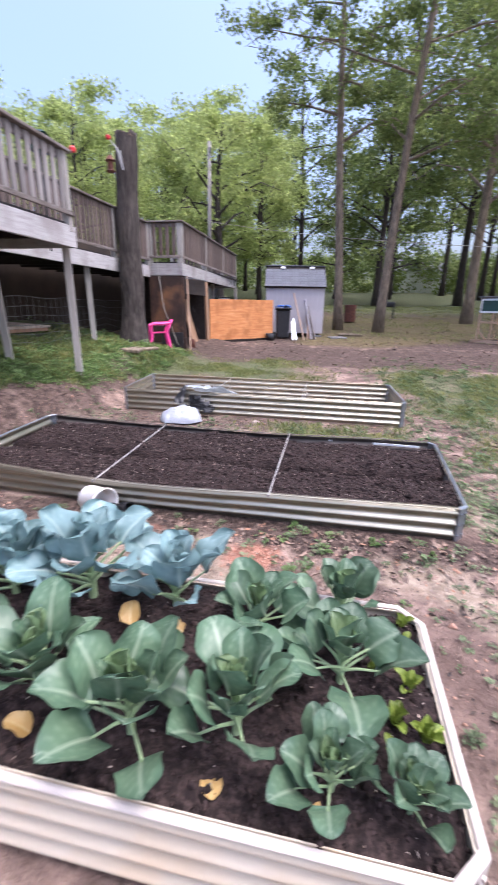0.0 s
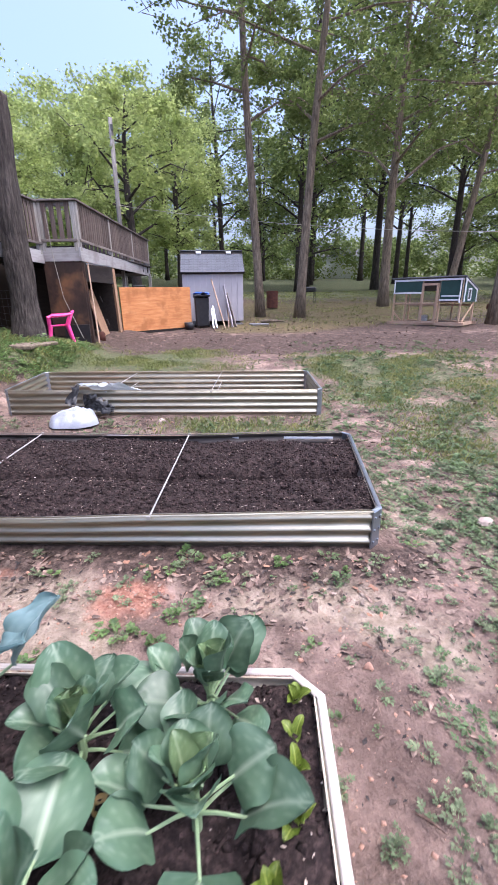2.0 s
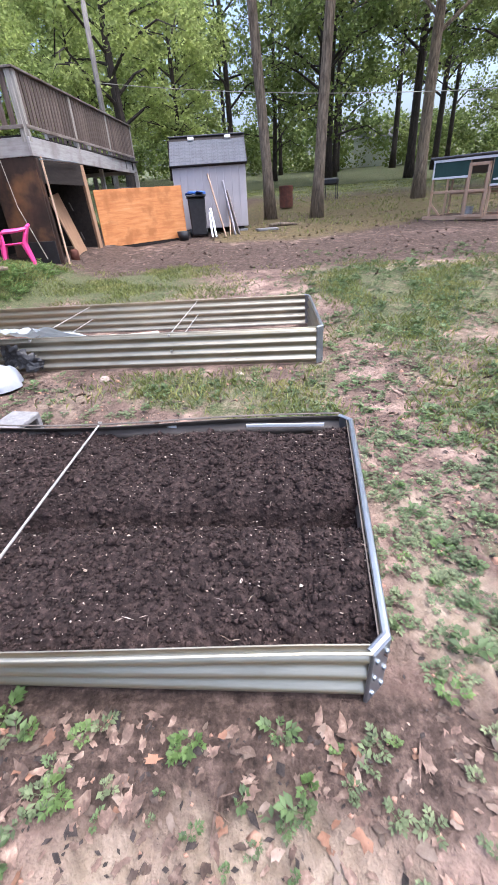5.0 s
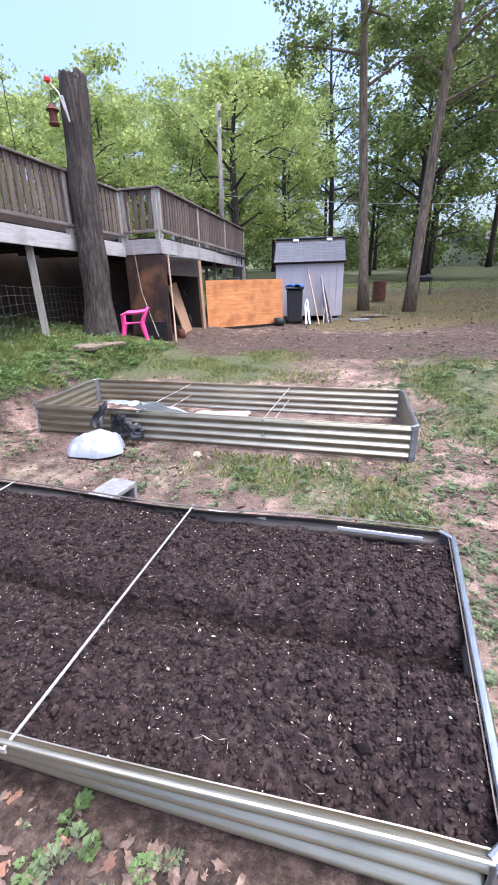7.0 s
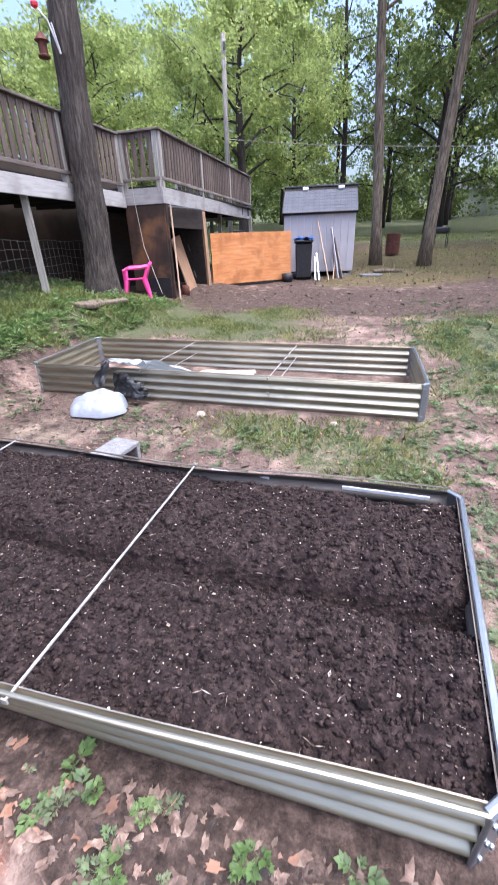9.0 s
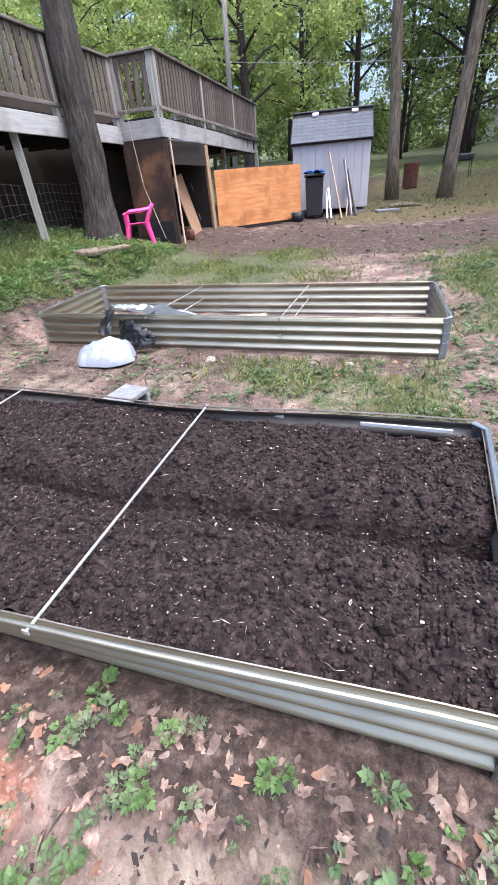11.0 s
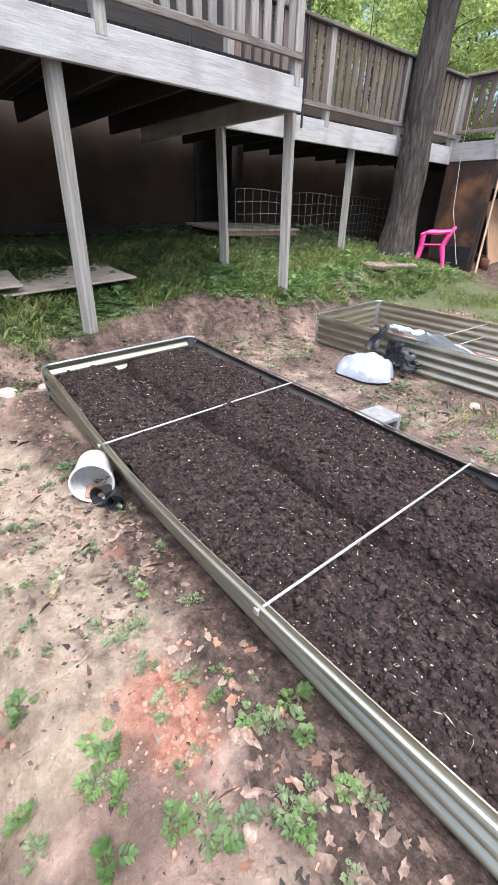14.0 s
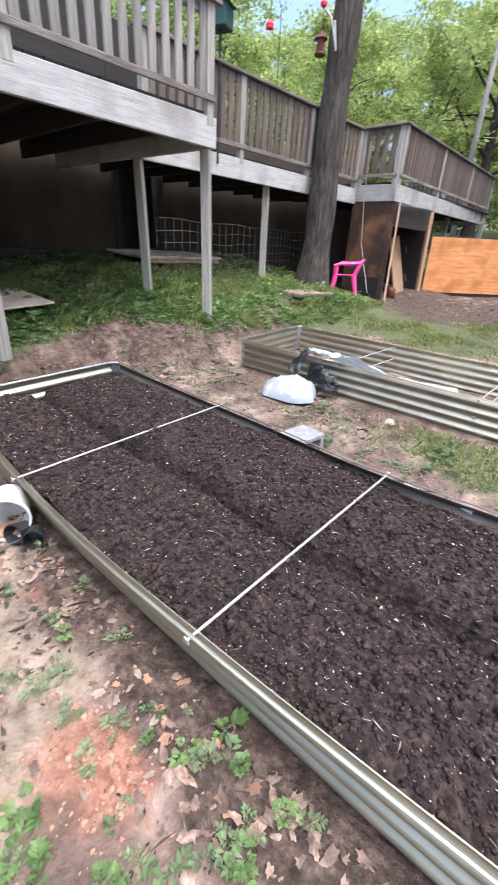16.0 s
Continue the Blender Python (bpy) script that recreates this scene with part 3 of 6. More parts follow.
def raised_bed(label, at, size, high, steel, trim, ribs, chamfer, bars, bar_levels, rz=0.0, front=None, back=None, inner=None, skew=(0.0, 0.0)):
    """A bed of corrugated panels with folded corners, a rolled rim and cross rods; its near corner at the origin.
    skew: how far the back corners stand aside of the front ones."""
    bed = thing("raised_bed", label, "garden bed", at, rz, "raised garden beds")
    L, W = size
    c = chamfer
    pieces = 3 if L > 3 else 2
    sl, sr = skew
    one = (L - 2 * c) / pieces
    rear = (L + sr - sl - 2 * c) / pieces
    long_panel, rear_panel = corrugated(one, high, ribs, 0.025), corrugated(rear, high, ribs, 0.025)
    for k in range(pieces):
        fp = corrugated(one, high, ribs, 0.025, bend=lambda x: front(c + k * one + x)) if front else long_panel
        bp = corrugated(rear, high, ribs, 0.025, bend=lambda x: back(c + sl + (k + 1) * rear - x)) if back else rear_panel
        part("side_panel", fp, steel, bed, at=pose(c + k * one, 0, 0))
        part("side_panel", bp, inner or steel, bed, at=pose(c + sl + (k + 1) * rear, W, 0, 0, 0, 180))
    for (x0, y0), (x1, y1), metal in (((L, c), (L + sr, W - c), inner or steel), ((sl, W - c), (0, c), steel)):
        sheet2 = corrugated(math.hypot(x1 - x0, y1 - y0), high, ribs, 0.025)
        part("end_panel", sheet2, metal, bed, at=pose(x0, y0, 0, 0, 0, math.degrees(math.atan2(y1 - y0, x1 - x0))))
    corners = [((0, c), (c, 0)), ((L - c, 0), (L, c)), ((L + sr, W - c), (L + sr - c, W)), ((sl + c, W), (sl, W - c))]
    for (x0, y0), (x1, y1) in corners:
        s = Shape()
        mid, a = ((x0 + x1) / 2, (y0 + y1) / 2), math.degrees(math.atan2(y1 - y0, x1 - x0))
        s.box((*mid, high / 2), (math.hypot(x1 - x0, y1 - y0) + 0.006, 0.012, high + 0.004), (0, 0, a), 0.003)
        for k in range(ribs):
            for e in (-0.3, 0.3):
                p = pose(*mid, 0, 0, 0, a) @ Vector((e * math.hypot(x1 - x0, y1 - y0), -0.009, high * (k + 0.5) / ribs))
                s.box(p, (0.012, 0.008, 0.012), (0, 0, a), 0.003)
        part("corner_bracket", s, trim, bed)
    loop = [q for pair in corners for q in pair]
    for k in range(8):
        (x0, y0), (x1, y1) = loop[k], loop[(k + 1) % 8]
        ln, a = math.hypot(x1 - x0, y1 - y0), math.degrees(math.atan2(y1 - y0, x1 - x0))
        wide = 0.024 if trim is RIM else 0.014 if k % 4 == 1 else 0.024
        fn = front if k == 1 else back if k == 5 else None
        cuts = 24 if fn else 1
        pts = []
        for q in range(cuts + 1):
            xa = ln * q / cuts
            oa = fn(c + xa if k == 1 else c + ln - xa) if fn else (0, 0)
            pts.append((xa, wide / 2 - 0.004 - oa[0], high + 0.002 - oa[1]))
        s = Shape().tube(pts, wide / 2, 8, squash=0.5)
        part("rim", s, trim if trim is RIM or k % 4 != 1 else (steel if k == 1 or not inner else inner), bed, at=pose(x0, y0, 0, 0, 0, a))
    for x in bars:
        for z in bar_levels:
            fo, fs2 = front(x) if front else (0, 0)
            bo, bs2 = back(x) if back else (0, 0)
            s = Shape().tube([(x, -0.012 - fo, z - fs2), (x, 0.02 - fo, z - fs2), (x, W - 0.02 + bo, z - bs2), (x, W + 0.012 + bo, z - bs2)], 0.005, 8)
            s.box((x, -0.014 - fo, z - fs2), (0.02, 0.006, 0.02), (0, 0, 0), 0.003).box((x, W + 0.014 + bo, z - bs2), (0.02, 0.006, 0.02), (0, 0, 0), 0.003)
            part("cross_rod", s, ROD, bed, "pale thin metal cross rod")
    return bed


bed_soil = raised_bed("galvanised corrugated raised bed full of dark soil", (-3.67, 0, 0), (3.68, 1.235), 0.30, STEEL, STEEL_TRIM, 4, 0.05, (1.24, 2.47), (0.298,),
                      front=lambda x: (0.075 * math.sin(math.pi * min(1, max(0, (x - 0.3) / 3.3))) ** 1.2, 0.03 * math.sin(math.pi * min(1, x / 2.4))),
                      back=lambda x: (0.02 - 0.09 * math.exp(-((x - 2.4) / 0.6) ** 2) * 0.9, 0.028 * math.sin(math.pi * min(1, max(0, x) / 2.4))), inner=STEEL_SOILED_SHADED, skew=(0.0, 0.06))
bed_soil.matrix_basis = pose(-3.67, 0, 0, 1.85, 0.3, 0)
# Two thin white strips set just below the back rim.
for x0, x1 in ((2.55, 2.86), (3.22, 3.61)):
    cut = Shape().box(((x0 + x1) / 2, 1.198 + 0.01, 0.262), (x1 - x0, 0.006, 0.02), (8, 0, 0), 0.002)
    part("bare_strip", cut, COOPWHITE, bed_soil, "thin pale strip along the folded back panel")
bed_empty = raised_bed("empty galvanised corrugated raised bed on bare clay", (-3.65, 2.73, 0.05), (3.71, 1.30), 0.30, STEEL, STEEL_TRIM, 4, 0.05, (1.22, 2.44), (0.285, 0.15), skew=(-0.14, -0.04))
bed_planted = raised_bed("cream corrugated raised bed planted with cabbages", (-2.87, -1.87, -0.04), (2.43, 0.90), 0.30, CREAM, RIM, 4, 0.085, (), ())


def soil_fill(name, label, x0, x1, y0, y1, level, furrow, seed, fine):
    """Crumbly soil between the walls of a bed."""
    nx, nyy = int((x1 - x0) / fine), int((y1 - y0) / fine)
    off = Vector((seed * 17.0, 0, 0))
    vs = []
    for a in range(nx + 1):
        for c in range(nyy + 1):
            x, y = x0 + (x1 - x0) * a / nx, y0 + (y1 - y0) * c / nyy
            p = Vector((x, y, 0)) + off
            v = (y - y0) / (y1 - y0)
            z = level + 0.026 * noise.noise(p * 2.2) + 0.024 * noise.noise(p * 6) + 0.022 * noise.noise(p * 15) + 0.014 * noise.noise(p * 34)
            wob = 0.07 * noise.noise(p * 1.5) + 0.02 * noise.noise(p * 6)
            z += furrow * (0.21 - 0.72 * math.exp(-((v + wob - 0.47) / 0.035) ** 2) - 0.25 * math.exp(-((v + wob - 0.46) / 0.11) ** 2) - 0.26 * math.exp(-((v + wob * 0.6) / 0.06) ** 2)) - 0.02 * step(0.85, 1.0, v) * (furrow > 0)
            if furrow:
                z += 0.032 * (y - y0) - 0.0052 * (x - x0)
                x += 0.055 * v * step(x1 - 1.0, x1, x)
                z += 0.025 * (1 - step(0.0, 0.3, x1 - x)) - 0.065 * (1 - step(0.0, 0.16, x - x0))
                y -= 0.052 * math.sin(math.pi * min(1, max(0, (x - x0 - 0.3) / 3.3))) ** 1.2 * (1 - v) ** 2
            vs.append((x, y, z))
    ids2 = np.arange(len(vs)).reshape(nx + 1, nyy + 1)
    q = np.stack([ids2[:-1, :-1], ids2[1:, :-1], ids2[1:, 1:], ids2[:-1, 1:]], -1).reshape(-1, 4)
    ob = new(name, raw_mesh(name, vs, q, SOIL, True))
    return tagged(ob, label, "soil", kind="stuff"), np.array(vs, np.float32)


soil_a, soil_a_pts = soil_fill("potting_soil", "dark crumbly potting soil with pale flecks in the bed", -3.655, -0.005, 0.03, 1.16, 0.228, 0.15, 1, 0.014)
soil_b, soil_b_pts = soil_fill("potting_soil", "dark potting soil under the cabbage plants", -2.84, -0.47, -1.84, -0.998, 0.232, 0.0, 2, 0.02)

# ---- the house side: wall, decks, what stands under them ----
def plank(parent, name, a, b, wide, thick, material, turn=0.0, label=""):
    """A straight board from a to b, wide across and thick; turned about its own length."""
    a, b = Vector(a), Vector(b)
    d = b - a
    ln = d.length
    s = Shape().box((0, 0, ln / 2), (thick, wide, ln), (0, 0, 0), 0.005)
    q = d.to_track_quat("Z", "Y").to_matrix().to_4x4()
    return part(name, s, material, parent, label, Matrix.Translation(a) @ q @ pose(0, 0, 0, 0, 0, turn))


house = thing("house", "tan house wall in dark shade tones behind and under the deck", "house", (-7.6, 0, 0))
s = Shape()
# Long wall run and end wall at y -8.7: unseen, added to block side light.
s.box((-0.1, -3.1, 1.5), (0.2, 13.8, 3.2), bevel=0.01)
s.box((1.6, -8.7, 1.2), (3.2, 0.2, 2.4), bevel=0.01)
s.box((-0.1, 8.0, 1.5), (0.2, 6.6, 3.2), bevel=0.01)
part("wall", s, HOUSEWALL_SHADED, house)
# Upper wall coloured near-black, so the baluster gaps keep their shade.
s = Shape().box((-0.1, -3.05, 4.3), (0.2, 13.7, 2.4), bevel=0.01)
s.box((-0.1, 4.9, 3.62), (0.2, 2.2, 1.04), bevel=0.01)
part("upper_wall", s, SHADED_BOARDS, house)
# Unseen box added behind the doorway, near-black to keep the opening dark.
part("room_behind", Shape().box((-1.6, 4.3, 1.5), (0.1, 3.0, 3.2)).box((-0.9, 3.0, 1.5), (1.4, 0.1, 3.2)).box((-0.9, 5.6, 1.5), (1.4, 0.1, 3.2)).box((-0.9, 4.3, 3.05), (1.4, 2.6, 0.1)), DARK_SHADED_WOOD, house)
door = part("door_frame", Shape().box((0.02, 3.82, 1.95), (0.08, 0.1, 0.0 + 2.2)).box((0.02, 4.7, 1.95), (0.08, 0.1, 2.2)), DARK_SHADED_WOOD, house)
part("foundation_ledge", Shape().box((0.2, 1.5, 0.98), (0.4, 9, 0.14), bevel=0.02), DARK_SHADED_WOOD, house)

DECK_TOP = 2.41


def deck(label, corners, rail_runs, cap, posts, floor, beam_z=(2.12, 2.37), slat=None):
    """A raised deck: boards, joists, rim beams, posts, and railings of posts, balusters, rails and a cap."""
    ob = thing("deck", label, "deck", (0, 0, 0), group="decks along the house")
    x0, x1, y0, y1 = floor
    n = int((y1 - y0) / 0.145)
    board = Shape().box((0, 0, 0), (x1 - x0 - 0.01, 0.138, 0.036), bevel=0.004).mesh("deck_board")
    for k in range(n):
        # Boards coloured near-black to carry the darkness under the deck.
        part("deck_board", board, SHADED_BOARDS, ob, at=pose((x0 + x1) / 2, y0 + 0.0725 + (y1 - y0) * k / n, beam_z[1] + 0.02))
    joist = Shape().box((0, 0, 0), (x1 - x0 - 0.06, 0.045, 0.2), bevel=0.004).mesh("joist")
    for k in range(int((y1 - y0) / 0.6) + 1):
        part("joist", joist, DARK_SHADED_WOOD, ob, at=pose((x0 + x1) / 2 - 0.03, min(y1 - 0.06, y0 + 0.06 + 0.6 * k), beam_z[1] - 0.103))
    for (ax, ay), (bx, by) in corners:
        ln, a = math.hypot(bx - ax, by - ay), math.degrees(math.atan2(by - ay, bx - ax))
        cut = Shape().box((ln / 2, 0, 0), (ln + 0.04, 0.045, beam_z[1] - beam_z[0]), bevel=0.006)
        part("rim_beam", cut, BEAM, ob, "pale grey weathered rim beam", pose(ax, ay, sum(beam_z) / 2, 0, 0, a))
    for base, top in posts:
        plank(ob, "support_post", base, top, 0.095, 0.095, POST)
    bal = Shape().box((0, 0, 0), (0.096 if slat is None else 0.074, 0.022, cap - beam_z[1] - 0.16), bevel=0.004).mesh("baluster")
    for (ax, ay), (bx, by), every in rail_runs:
        ln, a = math.hypot(bx - ax, by - ay), math.degrees(math.atan2(by - ay, bx - ax))
        m = pose(ax, ay, 0, 0, 0, a)
        mid = (cap + beam_z[1]) / 2
        for z, hgt in ((beam_z[1] + 0.14, 0.055), (cap - 0.07, 0.085)):
            part("rail", Shape().box((ln / 2, 0.025 if z > mid else -0.03, 0), (ln, 0.036 if z > mid else 0.026, hgt), bevel=0.005), DECK, ob, at=m @ pose(0, 0, z))
        part("cap_rail", Shape().box((ln / 2, 0.01, 0), (ln + 0.12, 0.14, 0.036), bevel=0.006), DECK, ob, "grey weathered cap rail", m @ pose(0, 0, cap))
        npost = max(1, round(ln / every))
        for k in range(npost + 1):
            part("rail_post", Shape().box((0, 0, 0), (0.09, 0.09, cap - beam_z[1] + 0.06), bevel=0.006), POST, ob, at=m @ pose(min(ln - 0.045, max(0.045, ln * k / npost)), 0.02, mid - 0.045))
        nb = int(ln / 0.138)
        rnd = random.Random(round(ln * 100))
        for k in range(1, nb):
            part("baluster", bal, slat or BALUSTER, ob, at=m @ pose(ln * k / nb, -0.006, mid + 0.05, 0, rnd.uniform(-0.9, 0.9), 0))
    return ob


# Runs on unseen past y -3.6, lengthened to keep side light from below.
deck("grey weathered wooden deck on tall posts above the bank",
     (((-4.24, -8.5), (-4.24, 2.86)), ((-4.26, 2.84), (-7.5, 2.84))),
     (((-4.24, -8.5), (-4.24, 2.84), 1.9),), 3.2,
     (((-4.36, 0.61, 0.3), (-4.33, 0.62, 2.37)), ((-4.47, 3.02, 0.38), (-4.40, 2.9, 2.14)), ((-4.35, -1.9, 0.3), (-4.33, -1.9, 2.37)), ((-4.35, -4.4, 0.15), (-4.33, -4.4, 2.37)), ((-4.35, -6.9, 0.1), (-4.33, -6.9, 2.37)), ((-5.5, 2.9, 0.55), (-5.55, 2.87, 2.12))),
     (-7.5, -4.26, -8.5, 2.82), slat=DECK_SLAT)
deck("set-back middle deck with brown balusters and grey cap",
     (((-5.47, 2.9), (-5.44, 7.84)),),
     (((-5.47, 2.9), (-5.44, 7.84), 1.75),), 3.32,
     (((-5.55, 5.29, 0.75), (-5.57, 5.28, 2.3)),),
     (-7.5, -5.5, 2.88, 7.84), (2.11, 2.37))
deck("far deck with brown balusters over a boarded store",
     (((-5.42, 7.87), (-4.62, 7.87)), ((-4.6, 7.85), (-4.78, 14.4)), ((-4.8, 14.4), (-7.4, 14.4))),
     (((-5.44, 7.87), (-4.62, 7.87), 0.9), ((-4.6, 7.87), (-4.78, 14.4), 2.15), ((-4.8, 14.4), (-7.4, 14.4), 1.4)), 3.34,
     (((-4.72, 14.2, 0.7), (-4.74, 14.2, 2.2)), ((-5.1, 12.3, 0.6), (-5.1, 12.3, 2.2)), ((-6.6, 14.2, 0.8), (-6.6, 14.2, 2.2))),
     (-7.5, -4.66, 7.9, 14.38), (2.15, 2.43))

store = thing("under_deck_store", "boarded store of burnt brown plywood under the deck", "shed", (-4.6, 7.87, 0.3))
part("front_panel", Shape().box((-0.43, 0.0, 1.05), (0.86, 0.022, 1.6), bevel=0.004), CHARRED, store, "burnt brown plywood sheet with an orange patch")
part("lower_panel", Shape().box((-0.3, -0.016, 0.3), (0.58, 0.02, 0.42), bevel=0.004), BLACK, store, "black sheet low on the wall")
part("lintel", Shape().box((0.0, 1.02, 1.64), (0.03, 1.95, 0.4), bevel=0.006), DARK_SHADED_WOOD, store)
# Closing panels; the shade inside the store is in their near-black colour.
part("back_panel", Shape().box((-1.6, 1.1, 0.9), (0.03, 2.2, 1.8), bevel=0.006), DARK_SHADED_WOOD, store)
part("end_panel", Shape().box((-0.85, 2.2, 0.9), (1.5, 0.03, 1.8), bevel=0.006), DARK_SHADED_WOOD, store)
plank(store, "corner_post", (0.02, 0.04, -0.15), (0.0, 0.04, 1.82), 0.07, 0.07, CHARRED)
plank(store, "door_post", (0.03, 2.02, 0.0), (0.0, 1.94, 1.82), 0.1, 0.07, RAWPLY)
stick = thing("wooden_pole", "thin pale wooden pole leaning on the store corner", "pole", (-4.5, 7.93, 0.42))
part("shaft", Shape().tube([(0.1, -0.14, -0.02), (0.03, -0.02, 0.8), (0.0, 0.0, 1.72)], 0.019, 8), COOPWOOD, stick)
strip = thing("metal_strip", "loose pale metal strip under the deck beam", "metal strip", (-4.57, 7.9, 2.12))
part("strip", Shape().box((0.05, 0.8, 0), (0.05, 1.6, 0.025), (1.5, 0, 1)), STEEL_TRIM, strip)
board = thing("leaning_board", "brown plywood door board leaning inside the dark store", "board", (-4.75, 9.25, 0.38))
part("panel", Shape().box((-0.1, -0.15, 0.62), (0.03, 0.72, 1.22), (8, -14, 8), 0.005), RAWPLY, board)
part("notch", Shape().box((0.05, 0.06, 0.4), (0.03, 0.05, 0.16), (8, -14, 8), 0.005), DARK_SHADED_WOOD, board)
part("notch", Shape().box((-0.09, 0.13, 0.98), (0.03, 0.05, 0.16), (8, -14, 8), 0.005), DARK_SHADED_WOOD, board)
can = thing("red_can", "small red can on the store floor", "can", (-4.62, 8.55, 0.36))
part("body", Shape().lathe([(0, 0), (0.09, 0), (0.09, 0.2), (0.05, 0.24), (0, 0.24)], 16), RUST, can, smooth=True)

sheet = thing("plywood_sheet", "orange plywood sheet standing on edge as a gate", "plywood", (-4.62, 10.28, 0.45))
a = math.atan2(1.745, 1.70)
part("panel", Shape().box((1.215, 0, 0.61), (2.43, 0.016, 1.215), (0, 0, 0), 0.003), PLY, sheet, at=pose(0, 0, 0, 0, -0.6, math.degrees(a)))
for x in (0.03, 2.37):
    part("batten", Shape().box((x, 0.03, 0.56), (0.04, 0.04, 1.2), (0, 0, 0), 0.004), RAWPLY, sheet, at=pose(0, 0, 0, 0, -0.6, math.degrees(a)))
part("ground_rail", Shape().box((1.2, 0.03, -0.03), (2.3, 0.05, 0.08), (0, 0, 0), 0.01), DARK_SHADED_WOOD, sheet, at=pose(0, 0, 0, 0, -0.6, math.degrees(a)))

box_far = thing("white_box", "white storage box seen under the far deck", "box", (-5.5, 15.4, 0.62))
part("body", Shape().box((0, 0, 0.6), (0.42, 0.3, 1.2), (0, 0, 20), 0.03), WHITE, box_far)
part("lid", Shape().box((0, 0, 1.22), (0.46, 0.34, 0.05), (0, 0, 20), 0.02), BLACK, box_far)
tub = thing("red_tub", "red plastic tub standing beyond the deck", "tub", (-4.6, 15.6, 0.6))
part("body", Shape().lathe([(0, 0), (0.24, 0), (0.3, 1.0), (0.3, 1.05), (0.26, 1.05), (0.2, 0.1)], 20), RUST, tub, smooth=True)

# wire mesh under the middle deck
fence = thing("wire_fence", "bent wire stock fence under the deck", "fence", (-5.68, 3.2, 0.0))
run = [(0, 0), (0.02, 1.2), (-0.04, 2.4), (-0.25, 3.4), (-0.12, 4.5)]


def along(d):
    for (ax, ay), (bx, by) in zip(run, run[1:]):
        ln = math.hypot(bx - ax, by - ay)
        if d <= ln:
            return ax + (bx - ax) * d / ln, ay + (by - ay) * d / ln
        d -= ln
    return run[-1]


for k in range(31):
    px, py = along(0.145 * k)
    zb = surface(-5.68 + px, 3.2 + py)
    part("upright_wire", Shape().tube([(px, py, zb - 0.02), (px + 0.01 * math.sin(k), py, zb + 0.35), (px, py, 1.53 + 0.02 * math.sin(k * 0.7))], 0.0032, 5), WIRE, fence)
for r in range(7):
    line = []
    for k in range(31):
        px, py = along(0.145 * k)
        zb = surface(-5.68 + px, 3.2 + py)
        line.append((px, py, zb + (1.53 - zb) * r / 6 + 0.012 * math.sin(k * 0.8 + r)))
    part("line_wire", Shape().tube(line, 0.0032, 5), WIRE, fence)

pallet = thing("pale_board_stack", "pale plywood boards lying on the weeds under the deck", "boards", (-5.55, 0.75, surface(-5.55, 0.75) + 0.05))
for k, (dx, dy, ang, w, ln) in enumerate(((0, 0, 4, 0.9, 1.35), (0.15, -0.9, -3, 0.7, 0.9))):
    part("board", Shape().box((dx, dy, 0.02 + 0.02 * k), (w, ln, 0.02), (3, 4, ang), 0.004), CARDBOARD, pallet)
shelf_boards = thing("wooden_ramp", "low wooden platform in the dark under the deck", "platform", (-6.9, 4.3, surface(-6.9, 4.3) + 0.04))
part("top", Shape().box((0, 0, 0.06), (1.0, 1.7, 0.04), (0, 3, 0), 0.005), CARDBOARD, shelf_boards)
part("skirt", Shape().box((0.45, 0, 0.0), (0.04, 1.6, 0.1), (0, 0, 0), 0.005), RAWPLY, shelf_boards)

# flat cut stump in front of the big trunk
stump_log = thing("cut_log", "flat weathered slab of wood lying in the grass", "log", (-4.75, 5.35, surface(-4.75, 5.35)))
s = Shape().box((0, 0, 0.03), (0.34, 0.75, 0.07), (0, 4, 12), 0.03).box((0.18, 0.3, 0.02), (0.12, 0.5, 0.05), (0, 8, -20), 0.02)
part("slab", s, BARK, stump_log)


